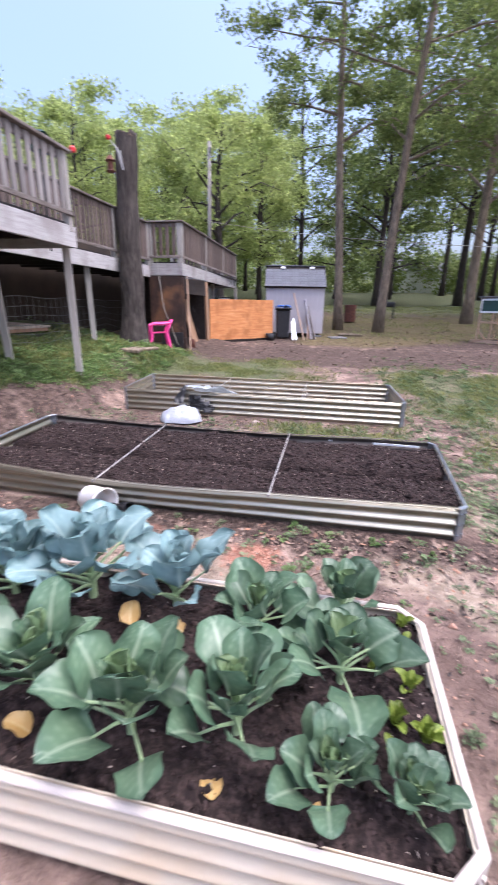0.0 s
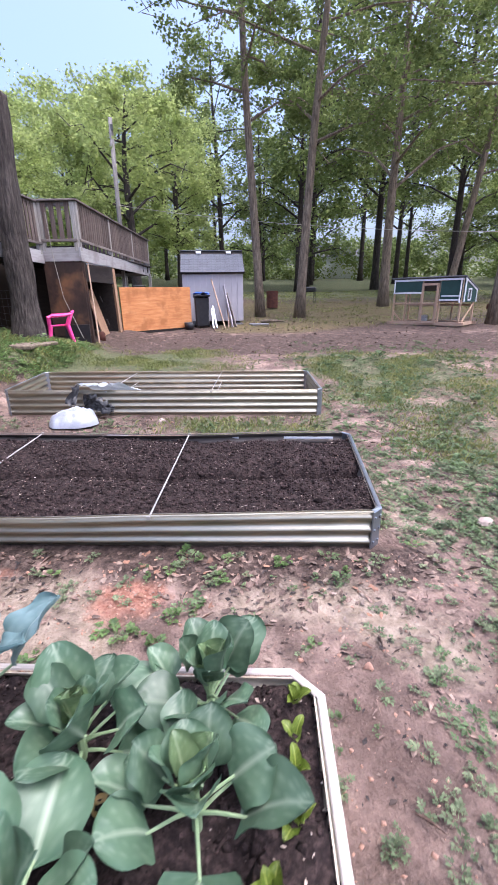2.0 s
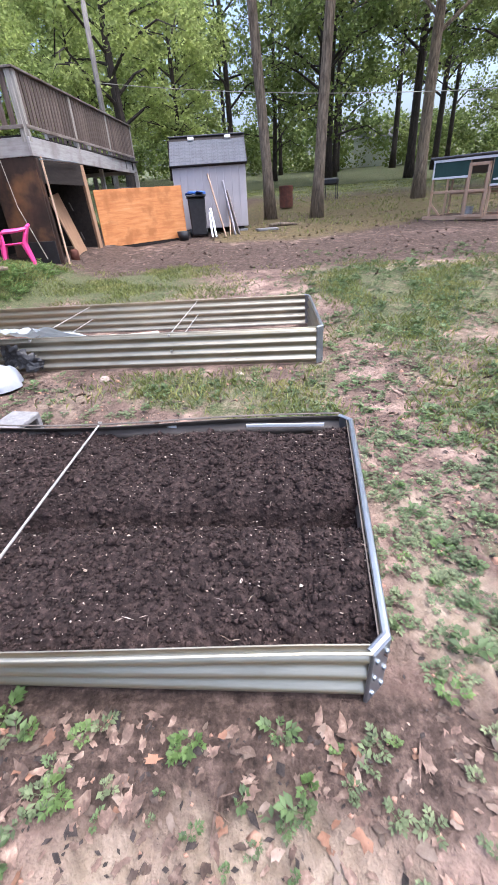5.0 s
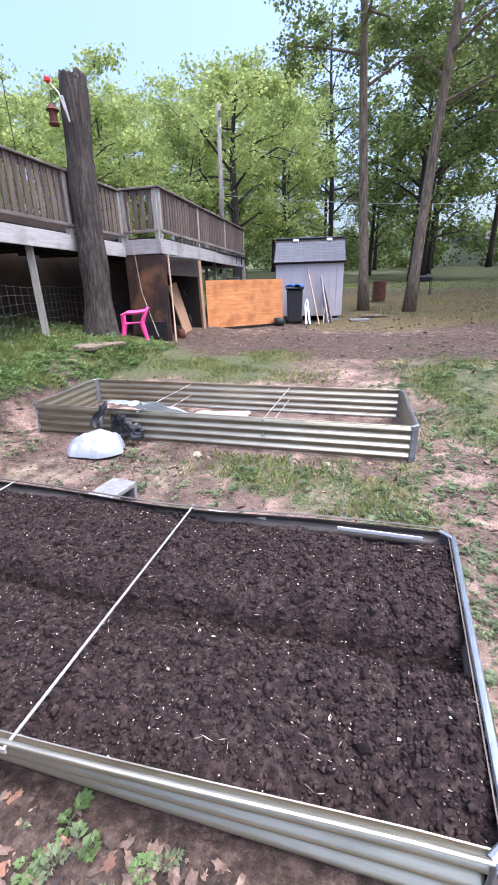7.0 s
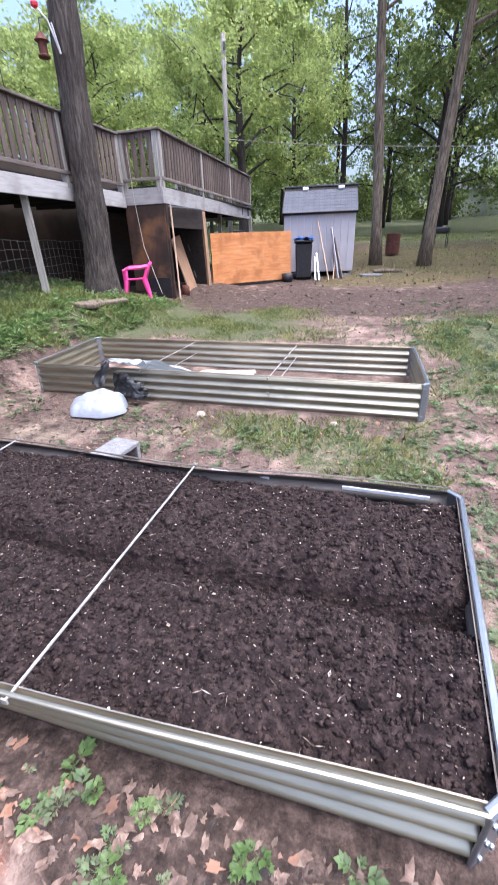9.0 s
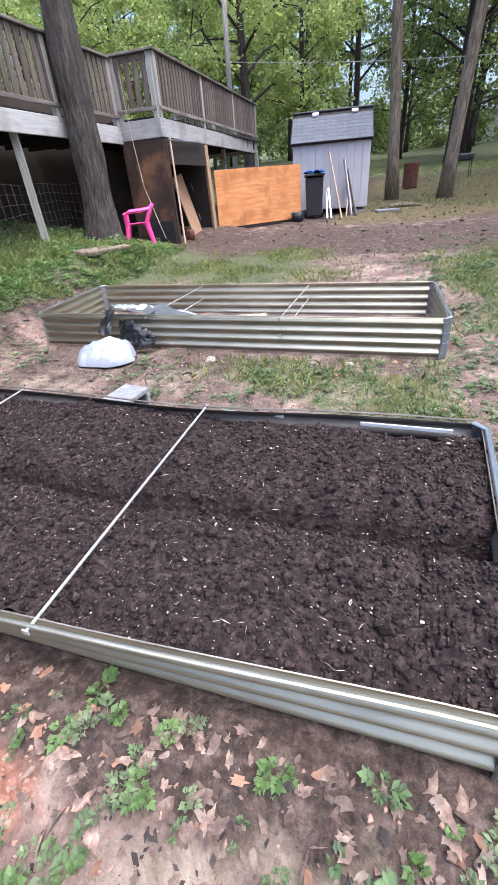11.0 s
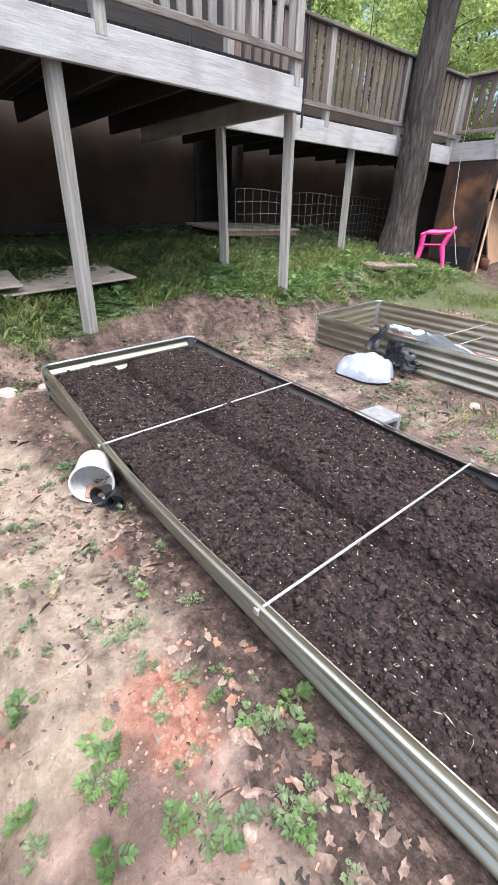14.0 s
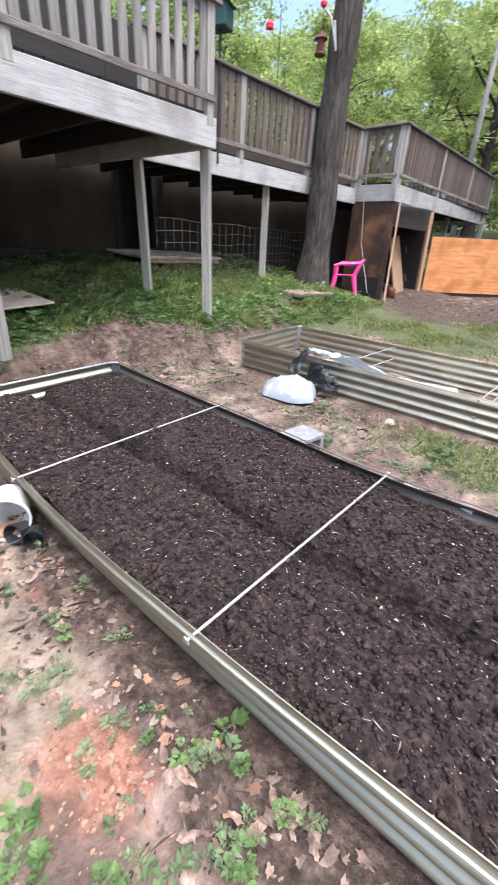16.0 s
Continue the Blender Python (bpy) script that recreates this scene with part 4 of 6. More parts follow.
# ---- pink plastic armchair ----
def armchair(at, rz):
    ch = thing("plastic_armchair", "bright pink moulded plastic armchair on the grass", "chair", at, rz)
    part("seat", Shape().sheet(lambda u, v: ((u - 0.5) * 0.46, (v - 0.5) * 0.44, 0.42 - 0.02 * math.sin(math.pi * u) + 0.015 * v), 6, 6, 0.018), PINK, ch, smooth=True)
    legs = [(-0.2, -0.2, -0.26, -0.26), (0.2, -0.2, 0.26, -0.26), (-0.19, 0.2, -0.24, 0.3), (0.19, 0.2, 0.24, 0.3)]
    for x, y, fx, fy in legs:
        part("leg", Shape().tube([(fx, fy, 0.0), (x, y, 0.42)], [0.034, 0.058], 8), PINK, ch)
    back = Shape()
    back.grid(lambda u, v: ((u - 0.5) * (0.44 - 0.06 * v), 0.2 + 0.12 * v + 0.05 * math.sin(math.pi * u), 0.43 + 0.31 * v - 0.05 * v * (2 * u - 1) ** 2), 10, 8)
    back.grid(lambda u, v: ((0.5 - u) * (0.44 - 0.06 * v), 0.222 + 0.12 * v + 0.05 * math.sin(math.pi * u), 0.43 + 0.31 * v - 0.05 * v * (2 * u - 1) ** 2), 10, 8)
    back.tube([(-0.22, 0.2, 0.42), (-0.21, 0.27, 0.6), (-0.17, 0.33, 0.71), (0, 0.375, 0.75), (0.17, 0.33, 0.71), (0.21, 0.27, 0.6), (0.22, 0.2, 0.42)], 0.036, 8)
    part("backrest", back, PINK, ch)
    for sgn in (-1, 1):
        part("armrest", Shape().tube([(sgn * 0.23, -0.22, 0.42), (sgn * 0.27, -0.22, 0.62), (sgn * 0.28, -0.12, 0.66), (sgn * 0.27, 0.1, 0.665), (sgn * 0.21, 0.3, 0.69)], [0.042, 0.046, 0.054, 0.054, 0.045], 8, squash=0.7), PINK, ch)
    return ch


armchair((-4.88, 6.93, surface(-4.88, 6.93)), -62).scale = (0.82, 0.82, 0.82)


# ---- garden shed with what leans on it ----
SHED_TURN = 7.6
shed = thing("garden_shed", "pale lilac-grey garden shed with grey shingle roof", "shed", (-3.32, 12.85, 0.0), SHED_TURN)
W, D, EAVE, RIDGE, FLOOR = 2.05, 1.75, 2.22, 2.88, 0.6
s = Shape().add([(0.02, 0.02, FLOOR), (W - 0.02, 0.02, FLOOR), (W - 0.02, D - 0.02, FLOOR), (0.02, D - 0.02, FLOOR), (0.02, 0.02, EAVE), (W - 0.02, 0.02, EAVE), (W - 0.02, D - 0.02, EAVE), (0.02, D - 0.02, EAVE), (0.02, D / 2, RIDGE - 0.03), (W - 0.02, D / 2, RIDGE - 0.03)],
              [(0, 1, 5, 4), (1, 2, 6, 9, 5), (2, 3, 7, 6), (3, 0, 4, 8, 7), (3, 2, 1, 0), (4, 5, 9, 8), (6, 7, 8, 9)])
part("body", s, SIDING, shed)
groove = Shape().box((0, 0, 0), (0.192, 0.016, EAVE - FLOOR - 0.03), bevel=0.005).mesh("siding_board")
for k in range(10):
    part("siding_board", groove, SIDING, shed, at=pose(0.105 + 0.2045 * k, 0.012, (EAVE + FLOOR) / 2))
for k in range(8):
    part("siding_board", Shape().box((0, 0, 0), (0.016, 0.2, EAVE - FLOOR - 0.03), bevel=0.005).mesh("siding_board"), SIDING, shed, at=pose(W - 0.012, 0.12 + 0.213 * k, (EAVE + FLOOR) / 2))
pitch = math.atan2(RIDGE - EAVE, D / 2)
slope = (D / 2 + 0.09) / math.cos(pitch)
for side, rz2 in ((0, 0), (1, 180)):
    m = pose(W / 2, D / 2, RIDGE, 0, 0, rz2) @ pose(0, 0, 0, math.degrees(pitch), 0, 0)
    part("roof_slope", Shape().box((0, -slope / 2, 0.0), (W + 0.1, slope, 0.03), bevel=0.004), DARK_SHADED_WOOD, shed, at=m)
    tile = Shape().box((0, 0, 0), (0.3, 0.17, 0.012), bevel=0.003).mesh("shingle")
    for r in range(7):
        for c in range(7):
            part("shingle", tile, SHINGLE, shed, at=m @ pose(-W / 2 + 0.12 + 0.302 * c + 0.0 * (r % 2), -slope + 0.085 + 0.143 * r, 0.022, -1.5, 0, 0))
part("ridge_cap", Shape().box((W / 2, D / 2, RIDGE + 0.03), (W + 0.12, 0.16, 0.03), bevel=0.012), SHINGLE, shed)
for x in (0.58, 1.62):
    p = pose(W / 2, D / 2, RIDGE, 0, 0, 0) @ pose(0, 0, 0, math.degrees(pitch), 0, 0)
    part("roof_vent", Shape().box((x - W / 2, -0.16, 0.06), (0.17, 0.12, 0.05), bevel=0.015), WHITE, shed, "small white roof vent", p)
part("eave_board", Shape().box((W / 2, -0.03, EAVE - 0.05), (W + 0.08, 0.03, 0.1), bevel=0.005), DARK_SHADED_WOOD, shed)
for x in (0.12, W - 0.2):
    part("skid", Shape().box((x, D / 2, 0.5), (0.14, D - 0.1, 0.2), bevel=0.01), DARK_SHADED_WOOD, shed)
part("corner_block", Shape().box((W - 0.18, 0.1, 0.46), (0.3, 0.24, 0.14), bevel=0.012), CONCRETE, shed)


def wheelie_bin(at, rz):
    b = thing("wheelie_bin", "black plastic wheelie bin beside the shed", "bin", at, rz)
    part("body", Shape().box((0, 0, 0.5), (0.46, 0.5, 0.9), (180, 0, 0), 0.03, 0.86), BLACK, b)
    part("lid", Shape().box((0, -0.02, 0.98), (0.52, 0.58, 0.05), (-3, 0, 0), 0.02), BLACK, b)
    for x in (-0.22, 0.22):
        part("wheel", Shape().tube([(x - 0.03, 0.2, 0.1), (x + 0.03, 0.2, 0.1)], 0.1, 16), BLACK, b)
    part("handle", Shape().tube([(-0.2, 0.3, 0.95), (0.2, 0.3, 0.95)], 0.018, 8), BLACK, b)
    return b


wheelie_bin((-2.62, 12.28, surface(-2.62, 12.28)), 12)
tarp = thing("blue_tarp", "crumpled blue tarp folded over the bin lid", "tarp", (-2.6, 12.22, surface(-2.62, 12.28) + 1.02))
part("cloth", Shape().sheet(lambda u, v: ((u - 0.5) * 0.5, (v - 0.5) * 0.5, 0.06 + 0.05 * noise.noise(Vector((u * 5, v * 5, 2))) - 0.2 * max(0, abs(u - 0.5) - 0.38)), 10, 10, 0.03), BLUE, tarp, smooth=True)


def leaning(name, label, category, foot, top, wide, thick, material):
    z = surface(foot[0], foot[1])
    ob = thing(name, label, category, (foot[0], foot[1], z))
    d = Vector((top[0] - foot[0], top[1] - foot[1], top[2] - z))
    plank(ob, "board", (0, 0, -0.01), d, wide, thick, material)
    return ob


leaning("timber_plank", "pale timber plank leaning on the shed", "plank", (-1.62, 12.35), (-1.95, 12.98, 1.75), 0.1, 0.03, SIDING)
leaning("timber_plank", "grey timber board leaning on the shed", "plank", (-1.5, 12.3), (-1.85, 13.0, 1.5), 0.12, 0.03, DECK)
leaning("timber_plank", "yellow timber batten leaning on the shed", "plank", (-1.85, 12.1), (-2.35, 12.95, 1.95), 0.045, 0.03, COOPWOOD)
leaning("timber_plank", "yellow timber batten leaning on the shed", "plank", (-1.75, 12.25), (-1.78, 13.0, 1.35), 0.04, 0.03, COOPWOOD)
leaning("brown_panel", "brown board leaning on the shed wall", "board", (-1.72, 12.55), (-1.85, 13.0, 1.25), 0.26, 0.02, RAWPLY)
leaning("blue_pole", "pale blue pipe leaning by the bin", "pipe", (-2.12, 12.08), (-2.3, 12.6, 1.1), 0.07, 0.05, STEEL_TRIM)
leaning("blue_pole", "pale blue pipe leaning by the bin", "pipe", (-2.22, 12.05), (-2.34, 12.6, 1.0), 0.07, 0.05, STEEL_TRIM)
pot = thing("black_pot", "low black plant pot by the plywood", "pot", (-2.95, 11.7, surface(-2.95, 11.7)))
part("body", Shape().lathe([(0, 0), (0.13, 0), (0.17, 0.22), (0.15, 0.22), (0.12, 0.03), (0, 0.03)], 18), BLACK, pot, smooth=True)
slab = thing("grey_paving_slab", "grey flat slab lying by the shed", "slab", (-0.75, 13.0, surface(-0.75, 13.0)))
part("slab", Shape().box((0, 0, 0.03), (0.6, 0.4, 0.06), (0, 0, 18), 0.012), CONCRETE, slab)
branch = thing("fallen_branch", "short fallen branch on the bare ground", "branch", (-0.3, 13.9, surface(-0.3, 13.9)))
part("wood", Shape().tube([(-0.4, -0.1, 0.04), (-0.1, 0.0, 0.06), (0.2, 0.02, 0.05), (0.45, -0.08, 0.03)], [0.05, 0.055, 0.05, 0.035], 8), BARK, branch)


# ---- chicken coop ----
def chicken_coop(at, rz):
    c = thing("chicken_coop", "chicken coop with dark green boards and bare timber run", "chicken coop", at, rz)
    L, Dp, HF, HB = 2.15, 1.25, 1.38, 1.05

    def bar(name, a, b, w=0.06, t=0.045, material=COOPWOOD):
        plank(c, name, a, b, w, t, material)
    for y in (0, Dp):
        bar("base_beam", (-0.15, y, 0.05), (L + 0.15, y, 0.05), 0.1, 0.08)
    for x in (0, L):
        bar("base_beam", (x, 0.05, 0.05), (x, Dp - 0.05, 0.05), 0.1, 0.08)
    for x in (0.02, 0.42, 0.93, 1.5, L - 0.02):
        bar("stud", (x, 0, 0.1), (x, 0, HF))
        bar("stud", (x, Dp, 0.1), (x, Dp, HB))
    bar("mid_rail", (0, -0.005, 0.66), (0.93, -0.005, 0.66))
    bar("mid_rail", (0, Dp, 0.6), (L, Dp, 0.6))
    bar("brace", (0.02, -0.03, 0.42), (0.34, -0.03, 0.1), 0.05, 0.03)
    bar("brace", (L, 0.25, 0.1), (L, 1.1, 0.62), 0.05, 0.03)
    part("front_board", Shape().box((0.47, -0.03, 1.17), (0.92, 0.02, 0.36), bevel=0.004), COOPGREEN, c)
    part("front_board", Shape().box((1.82, -0.03, 1.06), (0.64, 0.02, 0.6), bevel=0.004), COOPGREEN, c)
    part("side_board", Shape().add([(L + 0.02, 0, 0.7), (L + 0.02, Dp, 0.7), (L + 0.02, Dp, HB), (L + 0.02, 0, HF), (L + 0.04, 0, 0.7), (L + 0.04, Dp, 0.7), (L + 0.04, Dp, HB), (L + 0.04, 0, HF)],
                                   [(0, 1, 2, 3), (4, 5, 6, 7), (0, 1, 5, 4), (1, 2, 6, 5), (2, 3, 7, 6), (3, 0, 4, 7)]), COOPGREEN, c)
    part("nest_floor", Shape().box((1.82, 0.6, 0.7), (0.66, 1.2, 0.03)), COOPWOOD, c)
    part("nest_divider", Shape().box((1.49, 0.6, 1.0), (0.02, 1.2, 0.6)), COOPGREEN, c)
    for a, b, w in (((0.0, -0.05, 1.36), (L, -0.05, 1.36), 0.06), ((0.0, -0.05, 0.98), (0.93, -0.05, 0.98), 0.05), ((0.03, -0.05, 0.98), (0.03, -0.05, 1.38), 0.08),
                    ((L - 0.05, -0.05, 0.68), (L - 0.05, -0.05, 1.38), 0.11), ((1.5, -0.05, 0.76), (2.08, -0.05, 0.76), 0.05), ((1.55, -0.05, 0.88), (2.08, -0.05, 0.88), 0.04)):
        bar("trim_board", a, b, w, 0.022, COOPWHITE)
    for a, b, w in (((L + 0.05, -0.02, HF), (L + 0.05, Dp, HB), 0.05), ((L + 0.05, 0.05, 0.7), (L + 0.05, 0.05, HF), 0.08), ((L + 0.05, Dp - 0.03, 0.7), (L + 0.05, Dp - 0.03, HB), 0.05)):
        bar("trim_board", a, b, w, 0.022, COOPWHITE)
    win = part("window", Shape().box((L + 0.048, 0.5, 0.92), (0.012, 0.2, 0.28)), BLACK, c)
    for y, z, w, h2 in ((0.5, 1.08, 0.3, 0.04), (0.5, 0.76, 0.3, 0.04), (0.37, 0.92, 0.04, 0.36), (0.63, 0.92, 0.04, 0.36)):
        part("window_trim", Shape().box((L + 0.055, y, z), (0.02, w, h2)), COOPWHITE, win)
    roof = Shape().box((L / 2, Dp / 2, (HF + HB) / 2 + 0.04), (L + 0.16, Dp + 0.24, 0.03), (-math.degrees(math.atan2(HF - HB, Dp)), 0, 0))
    part("roof", roof, SHINGLE, c)
    dr = part("door", Shape().box((0.97, -0.06, 0.66), (0.07, 0.04, 1.2)).box((1.43, -0.06, 0.66), (0.07, 0.04, 1.2)).box((1.2, -0.06, 1.23), (0.53, 0.04, 0.07)).box((1.2, -0.06, 0.66), (0.4, 0.04, 0.06)).box((1.2, -0.06, 0.09), (0.4, 0.04, 0.07)), COOPWOOD, c, "bare timber door frame with wire")
    for a, b, n in ((0.04, 0.92, 15), (1.0, 1.4, 7), (1.52, 2.1, 10)):
        w = Shape()
        for k in range(n + 1):
            x = a + (b - a) * k / n
            w.tube([(x, 0.02, 0.1), (x, 0.02, 0.66 if a > 1.5 else 1.2)], 0.0016, 4)
        for k in range(10):
            z = 0.12 + (0.5 if a > 1.5 else 1.0) * k / 9
            w.tube([(a, 0.02, z), (b, 0.02, z)], 0.0016, 4)
        part("wire_mesh", w, WIRE, c)
    part("feed_tub", Shape().lathe([(0, 0), (0.1, 0), (0.12, 0.2), (0, 0.22)], 12, pose(0.85, 0.6, 0.08)), WHITE, c)
    return c


coop_turn = math.degrees(math.atan2(11.5 - 12.94, 5.42 - 3.77))
chicken_coop((3.77, 12.94, height(4.5, 12.3) + 0.02), coop_turn)

# ---- small things by the beds ----
def block_at(at, rz):
    b = thing("concrete_block", "pale grey hollow concrete block on the clay", "concrete block", at, rz)
    s = Shape()
    s.box((0, 0, 0.175), (0.4, 0.2, 0.035), bevel=0.006).box((0, 0, 0.0175), (0.4, 0.2, 0.035), bevel=0.006)
    for x in (-0.183, 0.0, 0.183):
        s.box((x, 0, 0.096), (0.034, 0.2, 0.128), bevel=0.004)
    part("block", s, CONCRETE, b)
    return b


block_at((-1.99, 1.52, surface(-1.99, 1.52) - 0.075), 84)

bucket = thing("white_bucket", "white plastic bucket tipped over beside the bed", "bucket", (-2.37, -0.14, surface(-2.37, -0.14) + 0.09))
m = pose(0, 0, 0, 0, 0, 0) @ look((0, 0, 0), (0.88, -0.42, 0.06)) @ pose(0, 0, 0, 180, 0, 0)
bucket.scale = (0.86, 0.86, 0.86)
part("body", Shape().lathe([(0, -0.12), (0.096, -0.12), (0.1, -0.11), (0.112, 0.085), (0.12, 0.09), (0.12, 0.105), (0.112, 0.11), (0.107, 0.1), (0.092, -0.105), (0, -0.105)], 28, m), WHITE, bucket, smooth=True)
part("dirt", Shape().box((0.04, -0.02, -0.085), (0.12, 0.1, 0.03), (0, 0, -25), 0.014), REDCLAY, bucket, "rusty dirt spilling inside")
part("handle", Shape().tube([(0.1 + 0.07 * math.sin(a2), -0.04 + 0.12 * math.cos(a2), -0.1 + 0.02 * math.sin(a2)) for a2 in [math.pi * k / 10 for k in range(11)]], 0.003, 6), WIRE, bucket)
glove = thing("black_nursery_pot", "crushed black plastic pot lying beside the bucket", "pot", (-2.23, -0.14, surface(-2.23, -0.14) + 0.04))
part("body", Shape().lathe([(0, -0.05), (0.035, -0.04), (0.047, 0.045), (0.042, 0.045), (0.03, -0.035), (0, -0.04)], 12, pose(-0.03, 0, 0, 75, 0, 30)).lathe([(0, -0.05), (0.035, -0.04), (0.047, 0.045), (0.042, 0.045), (0.03, -0.035), (0, -0.04)], 12, pose(0.05, 0.03, 0, 80, 0, 60)), BLACK, glove)

# torn soil bag hanging over the wall of the empty bed
bag = thing("soil_bag", "torn white soil bag with black inside draped over the bed", "bag", (-2.73, 2.42, surface(-2.73, 2.42)))


def pillow(u, v):
    x, y = (u - 0.5) * 0.46, (v - 0.5) * 0.38
    r = max(0.0, 1 - (2 * abs(u - 0.5)) ** 2.6) ** 0.55 * max(0.0, 1 - (2 * abs(v - 0.5)) ** 2.6) ** 0.55
    k = Vector((u * 5, v * 5, 1))
    x, y = 1.12 * x * math.sqrt(1 - 0.5 * (2 * v - 1) ** 2), 1.12 * y * math.sqrt(1 - 0.5 * (2 * u - 1) ** 2)
    return (x * (1 + 0.25 * noise.noise(k * 0.5)) + 0.05 * v, y * (1 + 0.3 * noise.noise(k * 0.45 + Vector((3, 0, 0)))), 0.015 + 0.125 * r + 0.035 * noise.noise(k * 0.9) * r + 0.03 * noise.noise(k * 2.3) * r + 0.05 * v * r)


s = Shape().grid(pillow, 22, 18)
s.grid(lambda u, v: (pillow(u, v)[0], pillow(u, v)[1], 0.012), 6, 6)
part("bag_body", s, BAGWHITE, bag, smooth=True)


def flap(u, v):
    # rises from the bag, over the wall, and lies inside the bed
    path = [(-0.02, 0.14, 0.16), (0.0, 0.22, 0.27), (0.02, 0.28, 0.372), (0.06, 0.36, 0.375), (0.16, 0.52, 0.27), (0.3, 0.72, 0.12), (0.4, 0.95, 0.06)]
    f2 = v * (len(path) - 1)
    k = min(len(path) - 2, int(f2))
    p = Vector(path[k]).lerp(Vector(path[k + 1]), f2 - k)
    n = noise.noise(Vector((u * 4, v * 6, 7)))
    return (p.x + 0.04 + 0.1 * v + (u - 0.45) * (0.36 + 0.2 * n + 0.25 * v), p.y + 0.03 * n, p.z + 0.04 * noise.noise(Vector((u * 7, v * 9, 3))) + 0.012)


s = Shape().grid(lambda u, v: flap(0.02 + 0.36 * u * (1 - 0.35 * v), 0.02 + v * 0.34), 12, 12)
part("black_lining", s, BAGBLACK, bag, "shiny black inside of the bag", smooth=True)


def crumple(u, v):
    # a black fold hanging down the outside of the wall
    k = Vector((u * 6, v * 5, 11))
    n = abs(noise.noise(k)) - 0.25
    return (0.06 + 0.34 * u + 0.03 * n, 0.2 + 0.06 * v + 0.07 * n - 0.04 * math.sin(math.pi * u), 0.1 + 0.2 * v * (1 - 0.55 * u) + 0.05 * n + 0.03 * math.sin(5 * u))


part("black_fold", Shape().grid(crumple, 22, 14), BAGBLACK, bag, "shiny black crumpled film", smooth=True)
s = Shape().grid(lambda u, v: Vector(flap(0.12 + 1.05 * u, 0.33 + v * 0.67)) + Vector((0, 0, 0.008)), 20, 18)
part("bag_mouth", s, BAGFILM, bag, "pale grey translucent mouth of the bag", smooth=True)

# cardboard and litter inside the empty bed
for cx, cy, w, d, rz2, mt, lab in ((-3.1, 3.5, 0.5, 0.45, 12, REDCLAY, "heap of orange clay spread inside the empty bed"), (-1.1, 3.2, 1.1, 0.5, -3, CARDBOARD, "flat pale cardboard lying in the empty bed"),
                               (-1.9, 3.6, 0.6, 0.4, 15, CARDBOARD, "flat pale cardboard lying in the empty bed"), (-0.45, 3.25, 0.5, 0.35, 20, CARDBOARD, "flat pale cardboard lying in the empty bed"), (-2.5, 3.4, 0.7, 0.5, -20, CARDBOARD, "flat pale cardboard lying in the empty bed")):
    cb = thing("cardboard_sheet" if mt is CARDBOARD else "clay_heap", lab, "cardboard" if mt is CARDBOARD else "clay", (cx, cy, 0.05), rz2)
    part("sheet", Shape().sheet(lambda u, v: ((u - 0.5) * w * (1 + 0.12 * noise.noise(Vector((v * 3, 1, cx)))), (v - 0.5) * d * (1 + 0.12 * noise.noise(Vector((u * 3, 4, cx)))), 0.025 + 0.025 * noise.noise(Vector((u * 3, v * 3, cx * 7))) + (0.05 * math.sin(math.pi * u) * math.sin(math.pi * v) if mt is REDCLAY else 0)), 10, 8, 0.012), mt, cb, smooth=True)
for cx, cy, ang in ((-0.75, 3.35, 20), (-0.55, 3.15, -35), (-0.25, 3.3, 60)):
    st = thing("dead_branch", "dark dead branch lying in the empty bed", "branch", (cx, cy, 0.08), ang)
    part("wood", Shape().tube([(-0.22, 0, 0), (-0.08, 0.03, 0.03), (0.08, -0.02, 0.03), (0.2, 0.03, 0.0)], [0.008, 0.012, 0.012, 0.006], 6), BARK_DARK, st)
for cx, cy, r in ((-1.75, 2.5, 0.05), (-0.62, 2.55, 0.03), (-3.95, -0.2, 0.08), (-3.9, 0.05, 0.06), (-3.95, 0.25, 0.1), (0.75, 0.35, 0.05)):
    st = thing("stone", "rounded pale stone lying on the clay", "stone", (cx, cy, surface(cx, cy)), 40 * cx, "loose stones")
    part("rock", Shape().lathe([(0, -0.3 * r), (0.7 * r, -0.2 * r), (1.0 * r, 0.15 * r), (0.8 * r, 0.5 * r), (0.35 * r, 0.7 * r), (0, 0.72 * r)], 9, Matrix.Diagonal((1.25, 0.85, 1, 1))), STONE, st)

# utility pole and wires
pole = thing("utility_pole", "tall pale grey wooden utility pole behind the deck", "pole", (-7.5, 20.2, surface(-7.5, 20.2)))
part("shaft", Shape().tube([(0, 0, -0.3), (0, 0, 4), (0.03, 0, 7.9)], [0.12, 0.105, 0.09], 12), DECK_SLAT, pole, smooth=True)
part("insulator", Shape().box((0.1, -0.1, 7.5), (0.1, 0.1, 0.25), bevel=0.02), WIRE, pole)
wire_a = thing("overhead_cable", "thin sagging cable strung across the yard", "cable", (-7.45, 20.0, 5.0))
pts3 = []
for k in range(25):
    u = k / 24
    pts3.append((u * 24, -u * 5.5, -2.0 * u - 1.1 * 4 * u * (1 - u) * 0.55 + 0.55))
part("line", Shape().tube(pts3, 0.012, 5), CABLE, wire_a)
wire_b = thing("hanging_cord", "thin cord hanging from the deck rail to the grass", "cord", (-5.2, 7.75, 2.7))
part("line", Shape().tube([(0, 0, 0.4), (0.05, -0.05, -0.4), (0.2, -0.15, -1.3), (0.65, -0.45, -2.15)], 0.006, 5), CABLE, wire_b)


